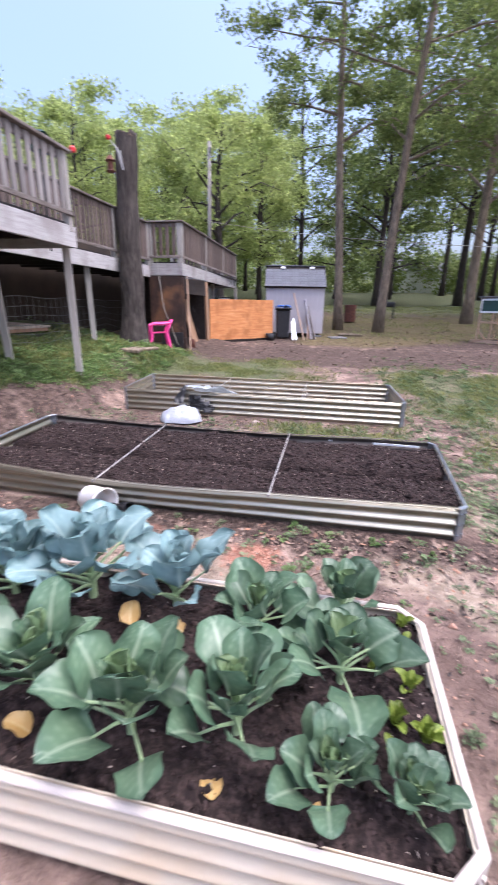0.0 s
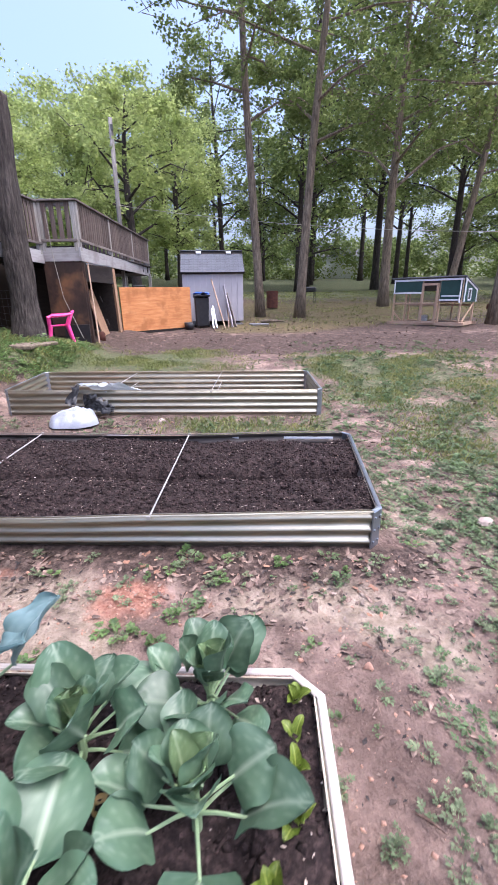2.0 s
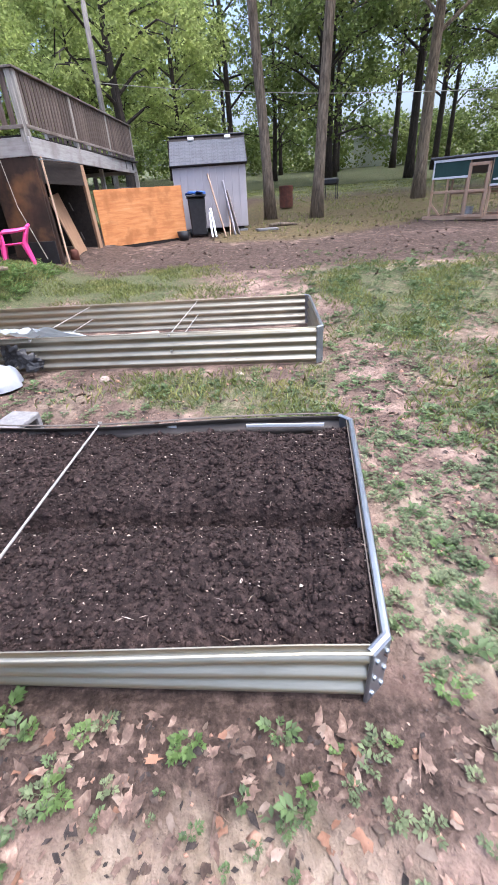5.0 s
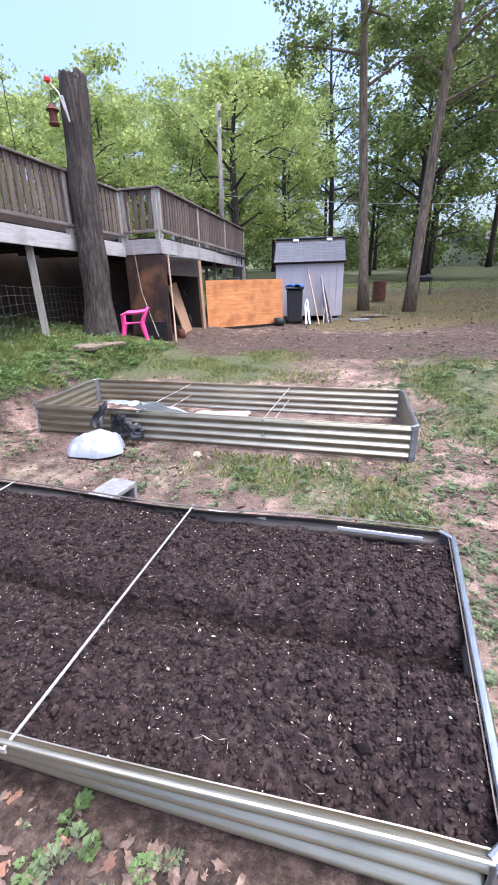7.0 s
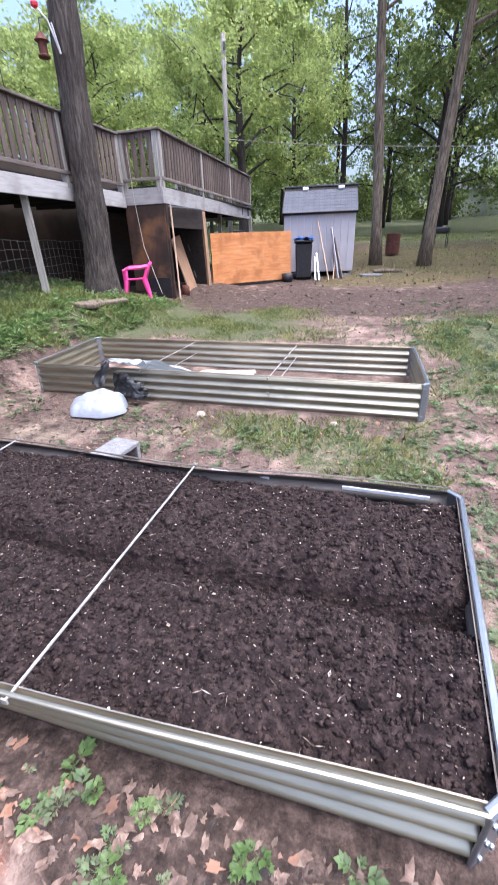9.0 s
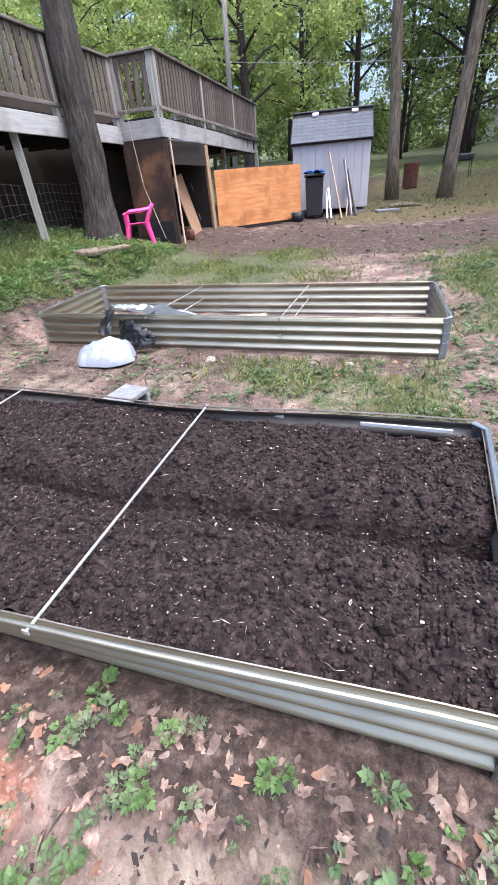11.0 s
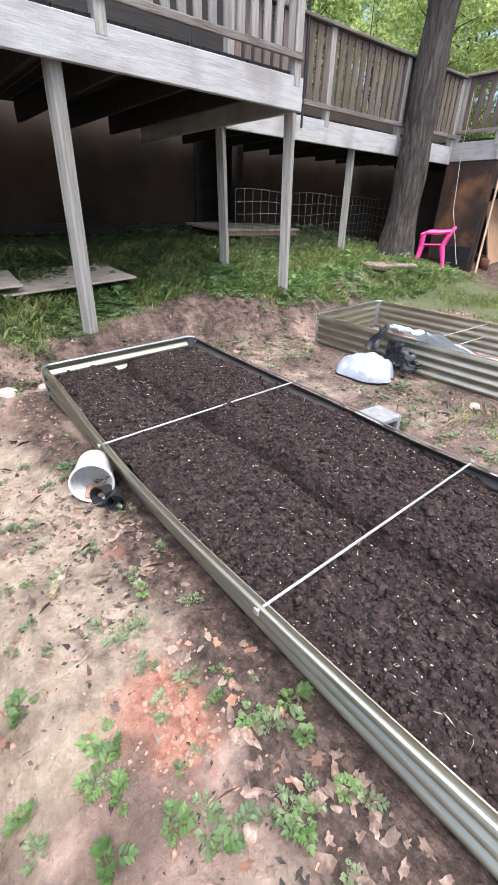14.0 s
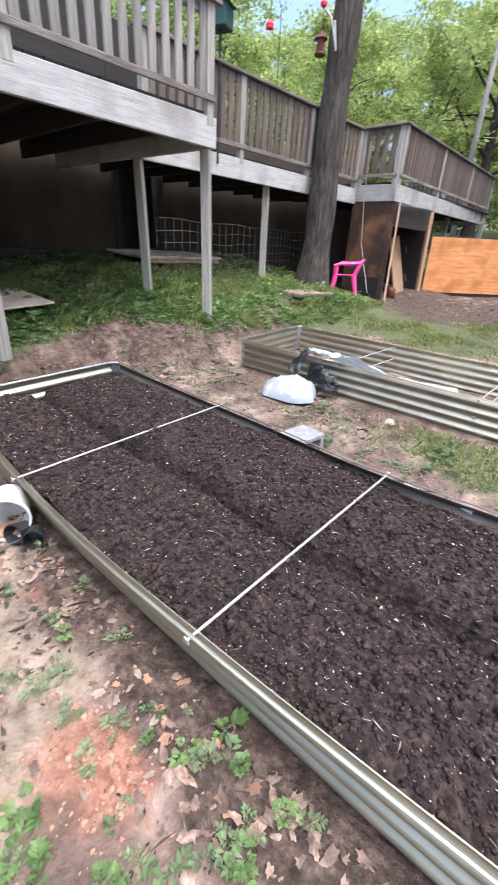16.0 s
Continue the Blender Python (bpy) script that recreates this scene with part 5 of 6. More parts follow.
# ---- trees ----
def leaf_cloud(centres, radii, count, size, rng, droop=0.3):
    """Folded leaves scattered round the clump centres: four corners and two faces each."""
    pick = rng.integers(0, len(centres), count)
    d = rng.normal(size=(count, 3))
    d /= np.linalg.norm(d, axis=1, keepdims=True)
    c = centres[pick] + d * (radii[pick] * rng.random(count) ** 0.45)[:, None] * np.array([1, 1, 0.75])
    ax = rng.normal(size=(count, 3))
    ax[:, 2] = ax[:, 2] * 0.6 - droop
    ax /= np.linalg.norm(ax, axis=1, keepdims=True)
    sd = np.cross(ax, rng.normal(size=(count, 3)))
    sd /= np.linalg.norm(sd, axis=1, keepdims=True)
    nm = np.cross(ax, sd)
    s = (size * rng.uniform(0.6, 1.35, count))[:, None]
    v = np.stack([c - ax * s * 0.5, c + sd * s * 0.34 + nm * s * 0.12, c + ax * s * 0.5, c - sd * s * 0.34 + nm * s * 0.12], 1).reshape(-1, 3)
    k = np.arange(count) * 4
    f = np.concatenate([np.stack([k, k + 1, k + 2], 1), np.stack([k, k + 2, k + 3], 1)])
    return v, f


def build_tree(label, at, tall, r0, crown_low, spread, leaves, leaf, seed, lean=(0, 0), bark=BARK, green=FOLIAGE, limbs=14, clump=(0.5, 1.0), group="", bend=0.0, extra=()):
    """A tapered, wavering trunk with forked limbs and leaf clumps along them."""
    rng, rnd = np.random.default_rng(seed), random.Random(seed)
    tree = thing("tree", label, "tree", at, 0, group)
    line, rad = [], []
    n = 14
    for k in range(n + 1):
        u = k / n
        w = 0.25 * bend
        line.append(Vector((lean[0] * u * tall + w * math.sin(5 * u + seed) * u, lean[1] * u * tall + w * math.cos(4 * u + seed) * u, u * tall - (0.15 if k == 0 else 0))))
        rad.append(r0 * ((1 - u) ** 0.75 * 0.92 + 0.06) * (1.0 + 0.4 * math.exp(-u * tall / 0.35)))
    part("trunk", Shape().tube(line, rad, 14), bark, tree, smooth=True)
    wood = Shape()
    centres, sizes = [], []
    for k in range(limbs):
        u = crown_low + (0.97 - crown_low) * (k + rnd.random() * 0.6) / limbs
        i = min(n - 1, int(u * n))
        root = line[i].lerp(line[i + 1], u * n - i)
        a = 2.4 * k + rnd.uniform(-0.5, 0.5)
        reach = spread * (0.55 + 0.45 * math.sin(math.pi * min(1, (u - crown_low) / (1.02 - crown_low) * 0.8 + 0.25))) * rnd.uniform(0.7, 1.15)
        rise = rnd.uniform(0.1, 0.55) * reach
        rr = max(0.015, rad[i] * 0.42)
        mid1 = root + Vector((math.cos(a) * reach * 0.4, math.sin(a) * reach * 0.4, rise * 0.6))
        end = root + Vector((math.cos(a + 0.2) * reach, math.sin(a + 0.2) * reach, rise * 0.9 - 0.12 * reach))
        if not group:
            wood = Shape()
        wood.tube([root, mid1, mid1.lerp(end, 0.55) + Vector((0, 0, 0.1 * reach)), end], [rr, rr * 0.65, rr * 0.4, rr * 0.12], 6)
        for j in range(rnd.randint(4, 6)):
            f2 = rnd.uniform(0.25, 1.0)
            p = mid1.lerp(end, (f2 - 0.3) / 0.7) if f2 > 0.3 else root.lerp(mid1, f2 / 0.3)
            q = p + Vector((rnd.uniform(-1, 1), rnd.uniform(-1, 1), rnd.uniform(-0.55, 0.6))) * reach * 0.38
            wood.tube([p, p.lerp(q, 0.5) + Vector((0, 0, 0.06 * reach)), q], [rr * 0.3, rr * 0.18, 0.006], 5)
            centres += [q, p.lerp(q, 0.6)]
            sizes += [rnd.uniform(*clump), rnd.uniform(*clump) * 0.7]
        if not group:
            part("limb", wood, bark, tree)
    for p, r in extra:
        centres.append(Vector(p))
        sizes.append(r)
    if group:
        part("branchwork", wood, bark, tree)
    v, f = leaf_cloud(np.array([tuple(c) for c in centres]), np.array(sizes), leaves, leaf, rng)
    part("crown", raw_mesh("crown", v, f, green), green, tree)
    return tree


def on_ground(x, y):
    return (x, y, surface(x, y))


build_tree("tall slim oak with a bare trunk and hanging leaves", on_ground(-0.72, 16.67), 19, 0.19, 0.36, 3.6, 15000, 0.135, 3, (-0.055, 0.0), bend=1.0, limbs=16, clump=(0.35, 0.8))
build_tree("leaning oak with a forked bare trunk and dark crown", on_ground(0.86, 15.8), 18, 0.19, 0.33, 4.2, 12000, 0.135, 4, (0.062, 0.0), bend=0.8, limbs=18, clump=(0.45, 0.95))
build_tree("spreading oak with a dark dense crown", on_ground(5.6, 21.0), 17, 0.25, 0.3, 6.2, 14000, 0.17, 5, (0.0, 0.02), BARK, limbs=20, clump=(0.6, 1.2), bend=0.8)
build_tree("oak with a tilted trunk behind the coop", on_ground(6.95, 12.6), 17, 0.17, 0.34, 5.0, 14000, 0.14, 6, (0.06, 0.05), BARK, limbs=18, clump=(0.5, 1.0))
build_tree("slanting oak further back in the yard", on_ground(9.4, 22.5), 18, 0.2, 0.33, 5.5, 13000, 0.18, 7, (0.14, 0.0), BARK, limbs=16, clump=(0.6, 1.2))
build_tree("oak with a crooked dark trunk beyond the deck", on_ground(-8.2, 24.5), 10.5, 0.3, 0.3, 4.6, 13000, 0.19, 8, (0.02, 0), BARK_DARK, FOLIAGE_LIGHT, 18, (0.5, 1.0), bend=1.0)

# the wood behind: a few kinds, each repeated with its own turn and size
kinds = [
    build_tree("young woodland tree with light green spring leaves", on_ground(-22.0, 33.0), 14, 0.2, 0.2, 4.2, 7600, 0.25, 11, (0.02, 0), BARK_DARK, FOLIAGE_LIGHT, 18, (0.7, 1.3), "woodland trees", 1.0),
    build_tree("woodland oak with mid green crown", on_ground(2.2, 34.0), 17, 0.28, 0.14, 5.4, 6400, 0.28, 12, (0.0, 0.02), BARK_DARK, FOLIAGE, 22, (0.8, 1.5), "woodland trees", 1.0),
    build_tree("tall woodland tree with a dark crown", on_ground(13.0, 31.0), 20, 0.27, 0.24, 5.0, 6400, 0.27, 13, (-0.02, 0), BARK_DARK, FOLIAGE, 22, (0.7, 1.4), "woodland trees", 1.0),
]
rnd = random.Random(5)
spots = []
for row, (dist, gap) in enumerate(((30, 5.2), (38, 5.0), (47, 5.0), (58, 5.5))):
    ang = -58.0
    while ang < 66:
        r = dist + rnd.uniform(-2.5, 2.5)
        x, y = math.sin(radians(ang)) * r - 0.5, math.cos(radians(ang)) * r
        ang += math.degrees(gap / dist) * rnd.uniform(0.75, 1.3)
        open_yard = -6 < x < 16 and y < 33
        if (open_yard and rnd.random() < 0.8) or (x > -4 and row < 3 and rnd.random() < 0.42):
            continue
        if x < -9 and y < 20:
            r += 5
        spots.append((x, y, row))
for x, y, row in spots:
    left = x < -0.12 * y - 1.5
    k = kinds[0] if (left and rnd.random() < 0.85) else rnd.choice(kinds[1:])
    if not left and rnd.random() < 0.12:
        k = kinds[0]
    sc = rnd.uniform(0.8, 1.15) * 1.05
    if left:
        sc = min(1.3, 0.4 * math.hypot(x, y) / 14 * rnd.uniform(0.72, 0.98))
    copy_thing(k, pose(x, y, surface(x, y) - 0.1, 0, 0, rnd.uniform(0, 360)) @ Matrix.Diagonal((sc, sc, sc * rnd.uniform(0.92, 1.1), 1)))

# low growth along the edge of the wood
rng = np.random.default_rng(9)
cs, rs = [], []
for k in range(420):
    ang, r = rng.uniform(-62, 68), rng.uniform(60, 78)
    x, y = math.sin(math.radians(ang)) * r, math.cos(math.radians(ang)) * r
    g = height(x, y)
    for j in range(3):
        cs.append((x + rng.uniform(-1.5, 1.5), y + rng.uniform(-1.5, 1.5), g + rng.uniform(0.3, 5.0)))
        rs.append(rng.uniform(0.9, 2.2))
v, f = leaf_cloud(np.array(cs), np.array(rs), 90000, 0.42, rng)
tagged(new("undergrowth", raw_mesh("undergrowth", v, f, FOLIAGE)), "thick green undergrowth along the wood edge", "bushes", kind="stuff")

# ---- the broken trunk beside the deck ----
snag = thing("broken_tree_trunk", "tall dark tree trunk broken off above the deck", "tree trunk", on_ground(-5.22, 6.31))
ln, rd = [], []
ROWS, n = 110, 110
for k in range(ROWS + 1):
    u = k / ROWS
    ln.append(Vector((0.1 * u + 0.02 * math.sin(7 * u), 0.05 * u, -0.15 + 4.1 * u)))
    rd.append(0.245 - 0.035 * u + 0.16 * math.exp(-4.1 * u / 0.3) + 0.008 * math.sin(23 * u))
s = Shape()
ring = []
for k, p in enumerate(ln):
    for j in range(n):
        a = 2 * math.pi * j / n
        q = Vector((math.cos(a), math.sin(a), 0))
        plates = noise.noise(q * 5.5 + Vector((0, 0, p.z * 1.6))) + 0.6 * noise.noise(q * 11 + Vector((7, 0, p.z * 4.5)))
        ridge = 1 - 0.11 * math.exp(-(plates / 0.16) ** 2) + 0.04 * noise.noise(q * 2.0 + Vector((0, 0, p.z * 2)))
        top = 0.09 * noise.noise(q * 2 + Vector((0, 0, 9))) if k == ROWS else 0
        ring.append((p.x + rd[k] * ridge * q.x, p.y + rd[k] * ridge * q.y, p.z + top))
s.add(ring, [(k * n + j, k * n + (j + 1) % n, (k + 1) * n + (j + 1) % n, (k + 1) * n + j) for k in range(ROWS) for j in range(n)] + [tuple(ROWS * n + j for j in range(n))])
part("trunk", s, SNAG_BARK, snag, smooth=True)
s = Shape()
for k in range(9):
    a = 0.7 * k
    r = 0.06 + 0.11 * (k % 3) / 2
    s.tube([(0.1 + r * math.cos(a), 0.05 + r * math.sin(a), 3.88), (0.1 + 1.1 * r * math.cos(a), 0.05 + 1.1 * r * math.sin(a), 3.93 + 0.025 * ((k * 7) % 3))], [0.05, 0.02], 5)
part("broken_top", s, BARK, snag, "splintered broken top")
feeder = thing("bird_feeder", "rust red bird feeder hanging on the broken trunk", "bird feeder", (-5.3, 6.0, 4.0))
part("body", Shape().lathe([(0, -0.14), (0.075, -0.14), (0.085, -0.12), (0.06, -0.1), (0.06, 0.04), (0.1, 0.05), (0.03, 0.14), (0, 0.14)], 14), RUST, feeder)
part("hanger", Shape().tube([(0, 0, 0.12), (0, 0.02, 0.3), (0.05, 0.15, 0.36)], 0.008, 6), BLACK, feeder)
bracket = thing("metal_bracket", "white forked bracket fixed to the broken trunk", "bracket", (-5.1, 6.02, 3.96))
part("arms", Shape().tube([(0.02, 0.06, -0.05), (-0.06, 0, 0.3), (-0.16, -0.04, 0.42)], 0.011, 6).tube([(0.02, 0.06, -0.05), (0.02, -0.04, 0.25)], 0.013, 6), WHITE, bracket)
part("red_flower", Shape().lathe([(0, -0.05), (0.045, -0.02), (0.05, 0.02), (0, 0.05)], 10, pose(-0.19, -0.05, 0.46)), REDTOY, bracket, "red plastic flower")
drop = thing("nectar_feeder", "small red feeder hanging on a thin hook", "bird feeder", (-5.47, 5.03, 3.94))
part("globe", Shape().lathe([(0, -0.05), (0.05, -0.03), (0.055, 0.02), (0.02, 0.06), (0, 0.06)], 12), REDTOY, drop)
part("hook", Shape().tube([(0, 0, 0.06), (0, 0.01, 0.3), (0, 0.12, 0.36), (0, 0.22, 0.25), (0, 0.24, -0.8)], 0.006, 6), BLACK, drop)
lantern = thing("green_feeder_box", "dark green feeder box on a thin post at the deck", "bird feeder", (-5.43, 4.07, 3.14))
part("box", Shape().box((0, 0, 0.58), (0.24, 0.24, 0.22), (0, 0, 20), 0.01), COOPGREEN, lantern)
part("roof", Shape().box((0, 0, 0.71), (0.3, 0.3, 0.05), (0, 0, 20), 0.02, 0.7), COOPGREEN, lantern)
part("post", Shape().tube([(0, 0, -0.9), (0, 0, 0.48)], 0.015, 8), BLACK, lantern)

# far yard
barrel = thing("rusty_drum", "rusty red drum standing in the far yard", "drum", on_ground(-0.15, 20.2), 20)
part("body", Shape().lathe([(0, 0.05), (0.28, 0.05), (0.29, 0.3), (0.28, 0.6), (0.3, 0.85), (0.27, 0.87), (0.25, 0.2), (0, 0.2)], 18), RUST, barrel)
cart = thing("black_grill", "black metal grill on legs in the far yard", "grill", on_ground(2.0, 23.0), -20)
part("bowl", Shape().box((0, 0, 0.75), (0.7, 0.4, 0.28), (0, 0, 0), 0.06), BLACK, cart)
for x in (-0.28, 0.28):
    for y in (-0.14, 0.14):
        part("leg", Shape().tube([(x * 1.1, y * 1.3, 0), (x, y, 0.65)], 0.02, 6), BLACK, cart)
far_house = thing("white_house", "white house glimpsed far off between the trees", "house", (10.5, 68, height(10.5, 68) - 0.2))
part("wall", Shape().box((0, 0, 1.5), (9, 6, 3.0), bevel=0.03), COOPWHITE, far_house)
part("roof", Shape().add([(-4.8, -3.3, 3), (4.8, -3.3, 3), (4.8, 3.3, 3), (-4.8, 3.3, 3), (-4.8, 0, 4.8), (4.8, 0, 4.8)], [(0, 1, 5, 4), (2, 3, 4, 5), (0, 4, 3), (1, 2, 5), (3, 2, 1, 0)]), SHINGLE, far_house)
brick_heap = thing("rusty_heap", "low heap of rusty red scrap behind the coop", "scrap heap", on_ground(9.2, 15.5))
for k in range(7):
    part("piece", Shape().box((random.uniform(-0.9, 0.9), random.uniform(-0.3, 0.3), 0.15 + 0.05 * k), (0.7, 0.4, 0.22), (random.uniform(-12, 12), random.uniform(-12, 12), random.uniform(0, 90)), 0.03), RUST, brick_heap)


# ---- cabbages ----
def leaf_blade(length, width, cup, curl, wave, seed, nu=16, nv=14):
    """An oval brassica leaf: along +y from the origin, its face up, with a sunk pale midrib and a waved margin."""
    s = Shape()
    veins = []
    rows = []
    for a in range(nu + 1):
        u = 1 - (1 - a / nu) ** 1.7
        belly = u ** 0.82
        w = width * (max(0.0, 1 - abs(2 * belly - 1) ** 2.5) ** 0.5 * (1 + 0.06 * math.sin(11 * u + seed)) + 0.05 * (1 - u))
        for c in range(nv + 1):
            v = (c / nv - 0.5) * 2
            x = v * w * 0.5
            y = length * (u + 0.03 * noise.noise(Vector((v * 2, seed, 1))) * u)
            edge = abs(v) ** 2.2
            z = cup * v * v * w - curl * length * u ** 2.0 + wave * math.sin(10 * u + 2.2 * seed + (1.3 if v > 0 else 0)) * edge
            z += 0.5 * wave * noise.noise(Vector((u * 5, v * 3, seed))) + 0.18 * length * math.sin(math.pi * u * 0.6) - 0.003 * math.exp(-(v / 0.12) ** 2) * (1 - u)
            fold = ((u * 5.5 - abs(v) * 1.6) % 1) - 0.5
            z += 0.0012 * math.cos(2 * math.pi * fold) * min(1, abs(v) * 3) * (1 - edge)
            rows.append((x, y, z))
            rib = max(0.0, 1 - abs(v) * (14 + 16 * u)) * (1 - 0.6 * u)
            side = 0.4 * max(0.0, 1 - abs(fold) * 8) * (1 - edge)
            veins.append(min(1, max(rib, side)))
    s.add(rows, [(a * (nv + 1) + c, (a + 1) * (nv + 1) + c, (a + 1) * (nv + 1) + c + 1, a * (nv + 1) + c + 1) for a in range(nu) for c in range(nv)])
    s.vein = veins
    return s.mesh("leaf", True)


def leaf_set(material, long, wide, count, seed, cup=0.3, curl=0.25, wave=0.012):
    rnd2 = random.Random(seed)
    out = []
    for k in range(count):
        me2 = leaf_blade(long * rnd2.uniform(0.85, 1.15), wide * rnd2.uniform(0.85, 1.12), cup * rnd2.uniform(0.3, 1.3), curl * rnd2.uniform(0.2, 1.5), wave, seed + k * 1.7)
        me2.materials.append(material)
        out.append(me2)
    return out


SETS = {"green": leaf_set(CABBAGE, 0.145, 0.132, 12, 21, 0.2, 0.12, 0.006), "blue": leaf_set(CABBAGE_BLUE, 0.165, 0.135, 7, 31, 0.25, 0.15, 0.012), "light": leaf_set(CABBAGE_LIGHT, 0.12, 0.1, 5, 41, 0.4, 0.08, 0.009)}
LETT = leaf_set(LETTUCE, 0.055, 0.034, 4, 51, 0.35, 0.25, 0.003)
YELL = leaf_set(YELLOW_LEAF, 0.075, 0.058, 3, 61, 0.2, 0.1, 0.004)


def cabbage(at, kind, size, seed, label):
    rnd2 = random.Random(seed)
    plant = thing("cabbage_plant", label, "cabbage", at, rnd2.uniform(0, 360), "cabbages in the cream bed")
    hgt = 0.13 * size
    part("stem", Shape().tube([(0, 0, -0.03), (0.006, 0.004, hgt * 0.5), (0, 0, hgt)], [0.012 * size, 0.011 * size, 0.009 * size], 8), STALK, plant)
    n = 20
    for k in range(n):
        u = k / (n - 1)
        a = 137.5 * k + rnd2.uniform(-22, 22)
        tilt = 8 + 66 * u ** 0.8 + rnd2.uniform(-12, 14)
        z = hgt * (0.2 + 0.8 * u)
        pet = size * (0.1 * (1 - u) ** 0.8 + 0.02) * rnd2.uniform(0.75, 1.25)
        stalk_m = pose(0, 0, z, 0, 0, a) @ pose(0, 0, 0, tilt, 0, 0)
        part("leaf_stalk", Shape().tube([(0, 0, 0), (0, pet * 0.5, 0.007), (0, pet + 0.014, 0.003)], [0.0058 * size, 0.0045 * size, 0.0032 * size], 6), STALK, plant, at=stalk_m)
        src = SETS["light"] if (u > 0.75 and kind == "green") else SETS[kind]
        sc = size * (1.0 - 0.45 * u ** 2) * rnd2.uniform(0.72, 1.15)
        part("leaf", rnd2.choice(src), None, plant, at=stalk_m @ pose(0, pet, 0, rnd2.uniform(-14, 26), rnd2.uniform(-26, 26), rnd2.uniform(-18, 18)) @ Matrix.Diagonal((sc, sc, sc, 1)))
    return plant


G, B = "broad green cabbage plant growing in dark soil", "blue-green broccoli plant growing in dark soil"
for x, y, kind, size in ((-0.76, -1.10, "green", 1.0), (-0.76, -1.36, "green", 1.0), (-1.07, -1.22, "green", 1.02), (-1.06, -1.6, "green", 1.12), (-0.79, -1.71, "green", 0.72), (-0.59, -1.71, "green", 0.62),
                         (-1.42, -1.13, "blue", 1.2), (-1.36, -1.66, "green", 1.15), (-1.8, -1.13, "blue", 1.5), (-1.70, -1.6, "green", 1.15), (-2.12, -1.2, "blue", 1.35), (-2.1, -1.6, "green", 1.1), (-2.45, -1.35, "blue", 1.1)):
    cabbage((x, y, 0.232), kind, size, round((x * 31 + y * 17) * 100), G if kind == "green" else B)

for k, (x, y, n, sc) in enumerate(((-0.52, -1.06, 4, 0.9), (-0.53, -1.16, 3, 0.8), (-0.53, -1.24, 4, 0.8), (-0.54, -1.35, 5, 1.1), (-0.6, -1.48, 5, 1.1), (-0.62, -1.58, 3, 0.9), (-0.52, -1.52, 6, 1.15), (-0.64, -1.30, 4, 0.9))):
    lt = thing("lettuce_seedling", "small bright yellow-green lettuce seedling in dark soil", "lettuce", (x, y, 0.235), 50 * k, "lettuce seedlings")
    for j in range(n):
        part("leaf", LETT[j % 4], None, lt, at=pose(0, 0, 0, 0, 0, 137 * j) @ pose(0, 0.008, 0.005, 38 + 9 * j, 0, 0) @ Matrix.Diagonal((sc, sc, sc, 1)))
for k, (x, y, z, rx, rz2, sc) in enumerate(((-1.52, -1.34, 0.27, 60, 20, 1.2), (-1.33, -1.3, 0.24, 40, 80, 0.9), (-1.1, -1.73, 0.2, 20, 200, 1.0), (-1.63, -1.74, 0.22, 70, 100, 1.1), (-0.8, -1.79, 0.19, 20, 10, 0.8), (-0.95, -1.35, 0.2, 10, 60, 0.9))):
    yl = thing("yellowed_leaf", "yellowed old cabbage leaf lying on the soil", "leaf", (x, y, z + 0.03), rz2, "yellowed leaves")
    part("leaf", YELL[k % 3], None, yl, at=pose(0, 0, 0, rx * 0.4, 0, 0) @ Matrix.Diagonal((sc, sc, sc, 1)))


# ---- scattered stuff: flecks, clods, litter, weeds, grass ----
def scatter_quads(name, label, category, material, places, sizes, flat, rng, ratio=0.7, lift=0.0, bent=0.25):
    """Small bent scraps, one at each place."""
    n = len(places)
    yaw = rng.uniform(0, 2 * np.pi, n)
    ax = np.stack([np.cos(yaw), np.sin(yaw), rng.normal(0, flat, n)], 1)
    ax /= np.linalg.norm(ax, axis=1, keepdims=True)
    up = np.stack([rng.normal(0, flat, n), rng.normal(0, flat, n), np.ones(n)], 1)
    sd = np.cross(up, ax)
    sd /= np.linalg.norm(sd, axis=1, keepdims=True)
    nm = np.cross(ax, sd)
    s = np.asarray(sizes)[:, None]
    c = np.asarray(places) + nm * (s * 0.12 + lift)
    w = ratio * rng.uniform(0.6, 1.2, n)[:, None]
    b = bent * rng.uniform(-0.2, 1.0, n)[:, None]
    v = np.stack([c - ax * s * 0.5, c - ax * s * 0.1 + sd * s * 0.5 * w + nm * s * b, c + ax * s * 0.5 + nm * s * b * 0.5, c + ax * s * 0.05 - sd * s * 0.5 * w + nm * s * b], 1).reshape(-1, 3)
    k = np.arange(n) * 4
    f = np.concatenate([np.stack([k, k + 1, k + 2], 1), np.stack([k, k + 2, k + 3], 1)])
    return tagged(new(name, raw_mesh(name, v, f, material)), label, category, kind="stuff")


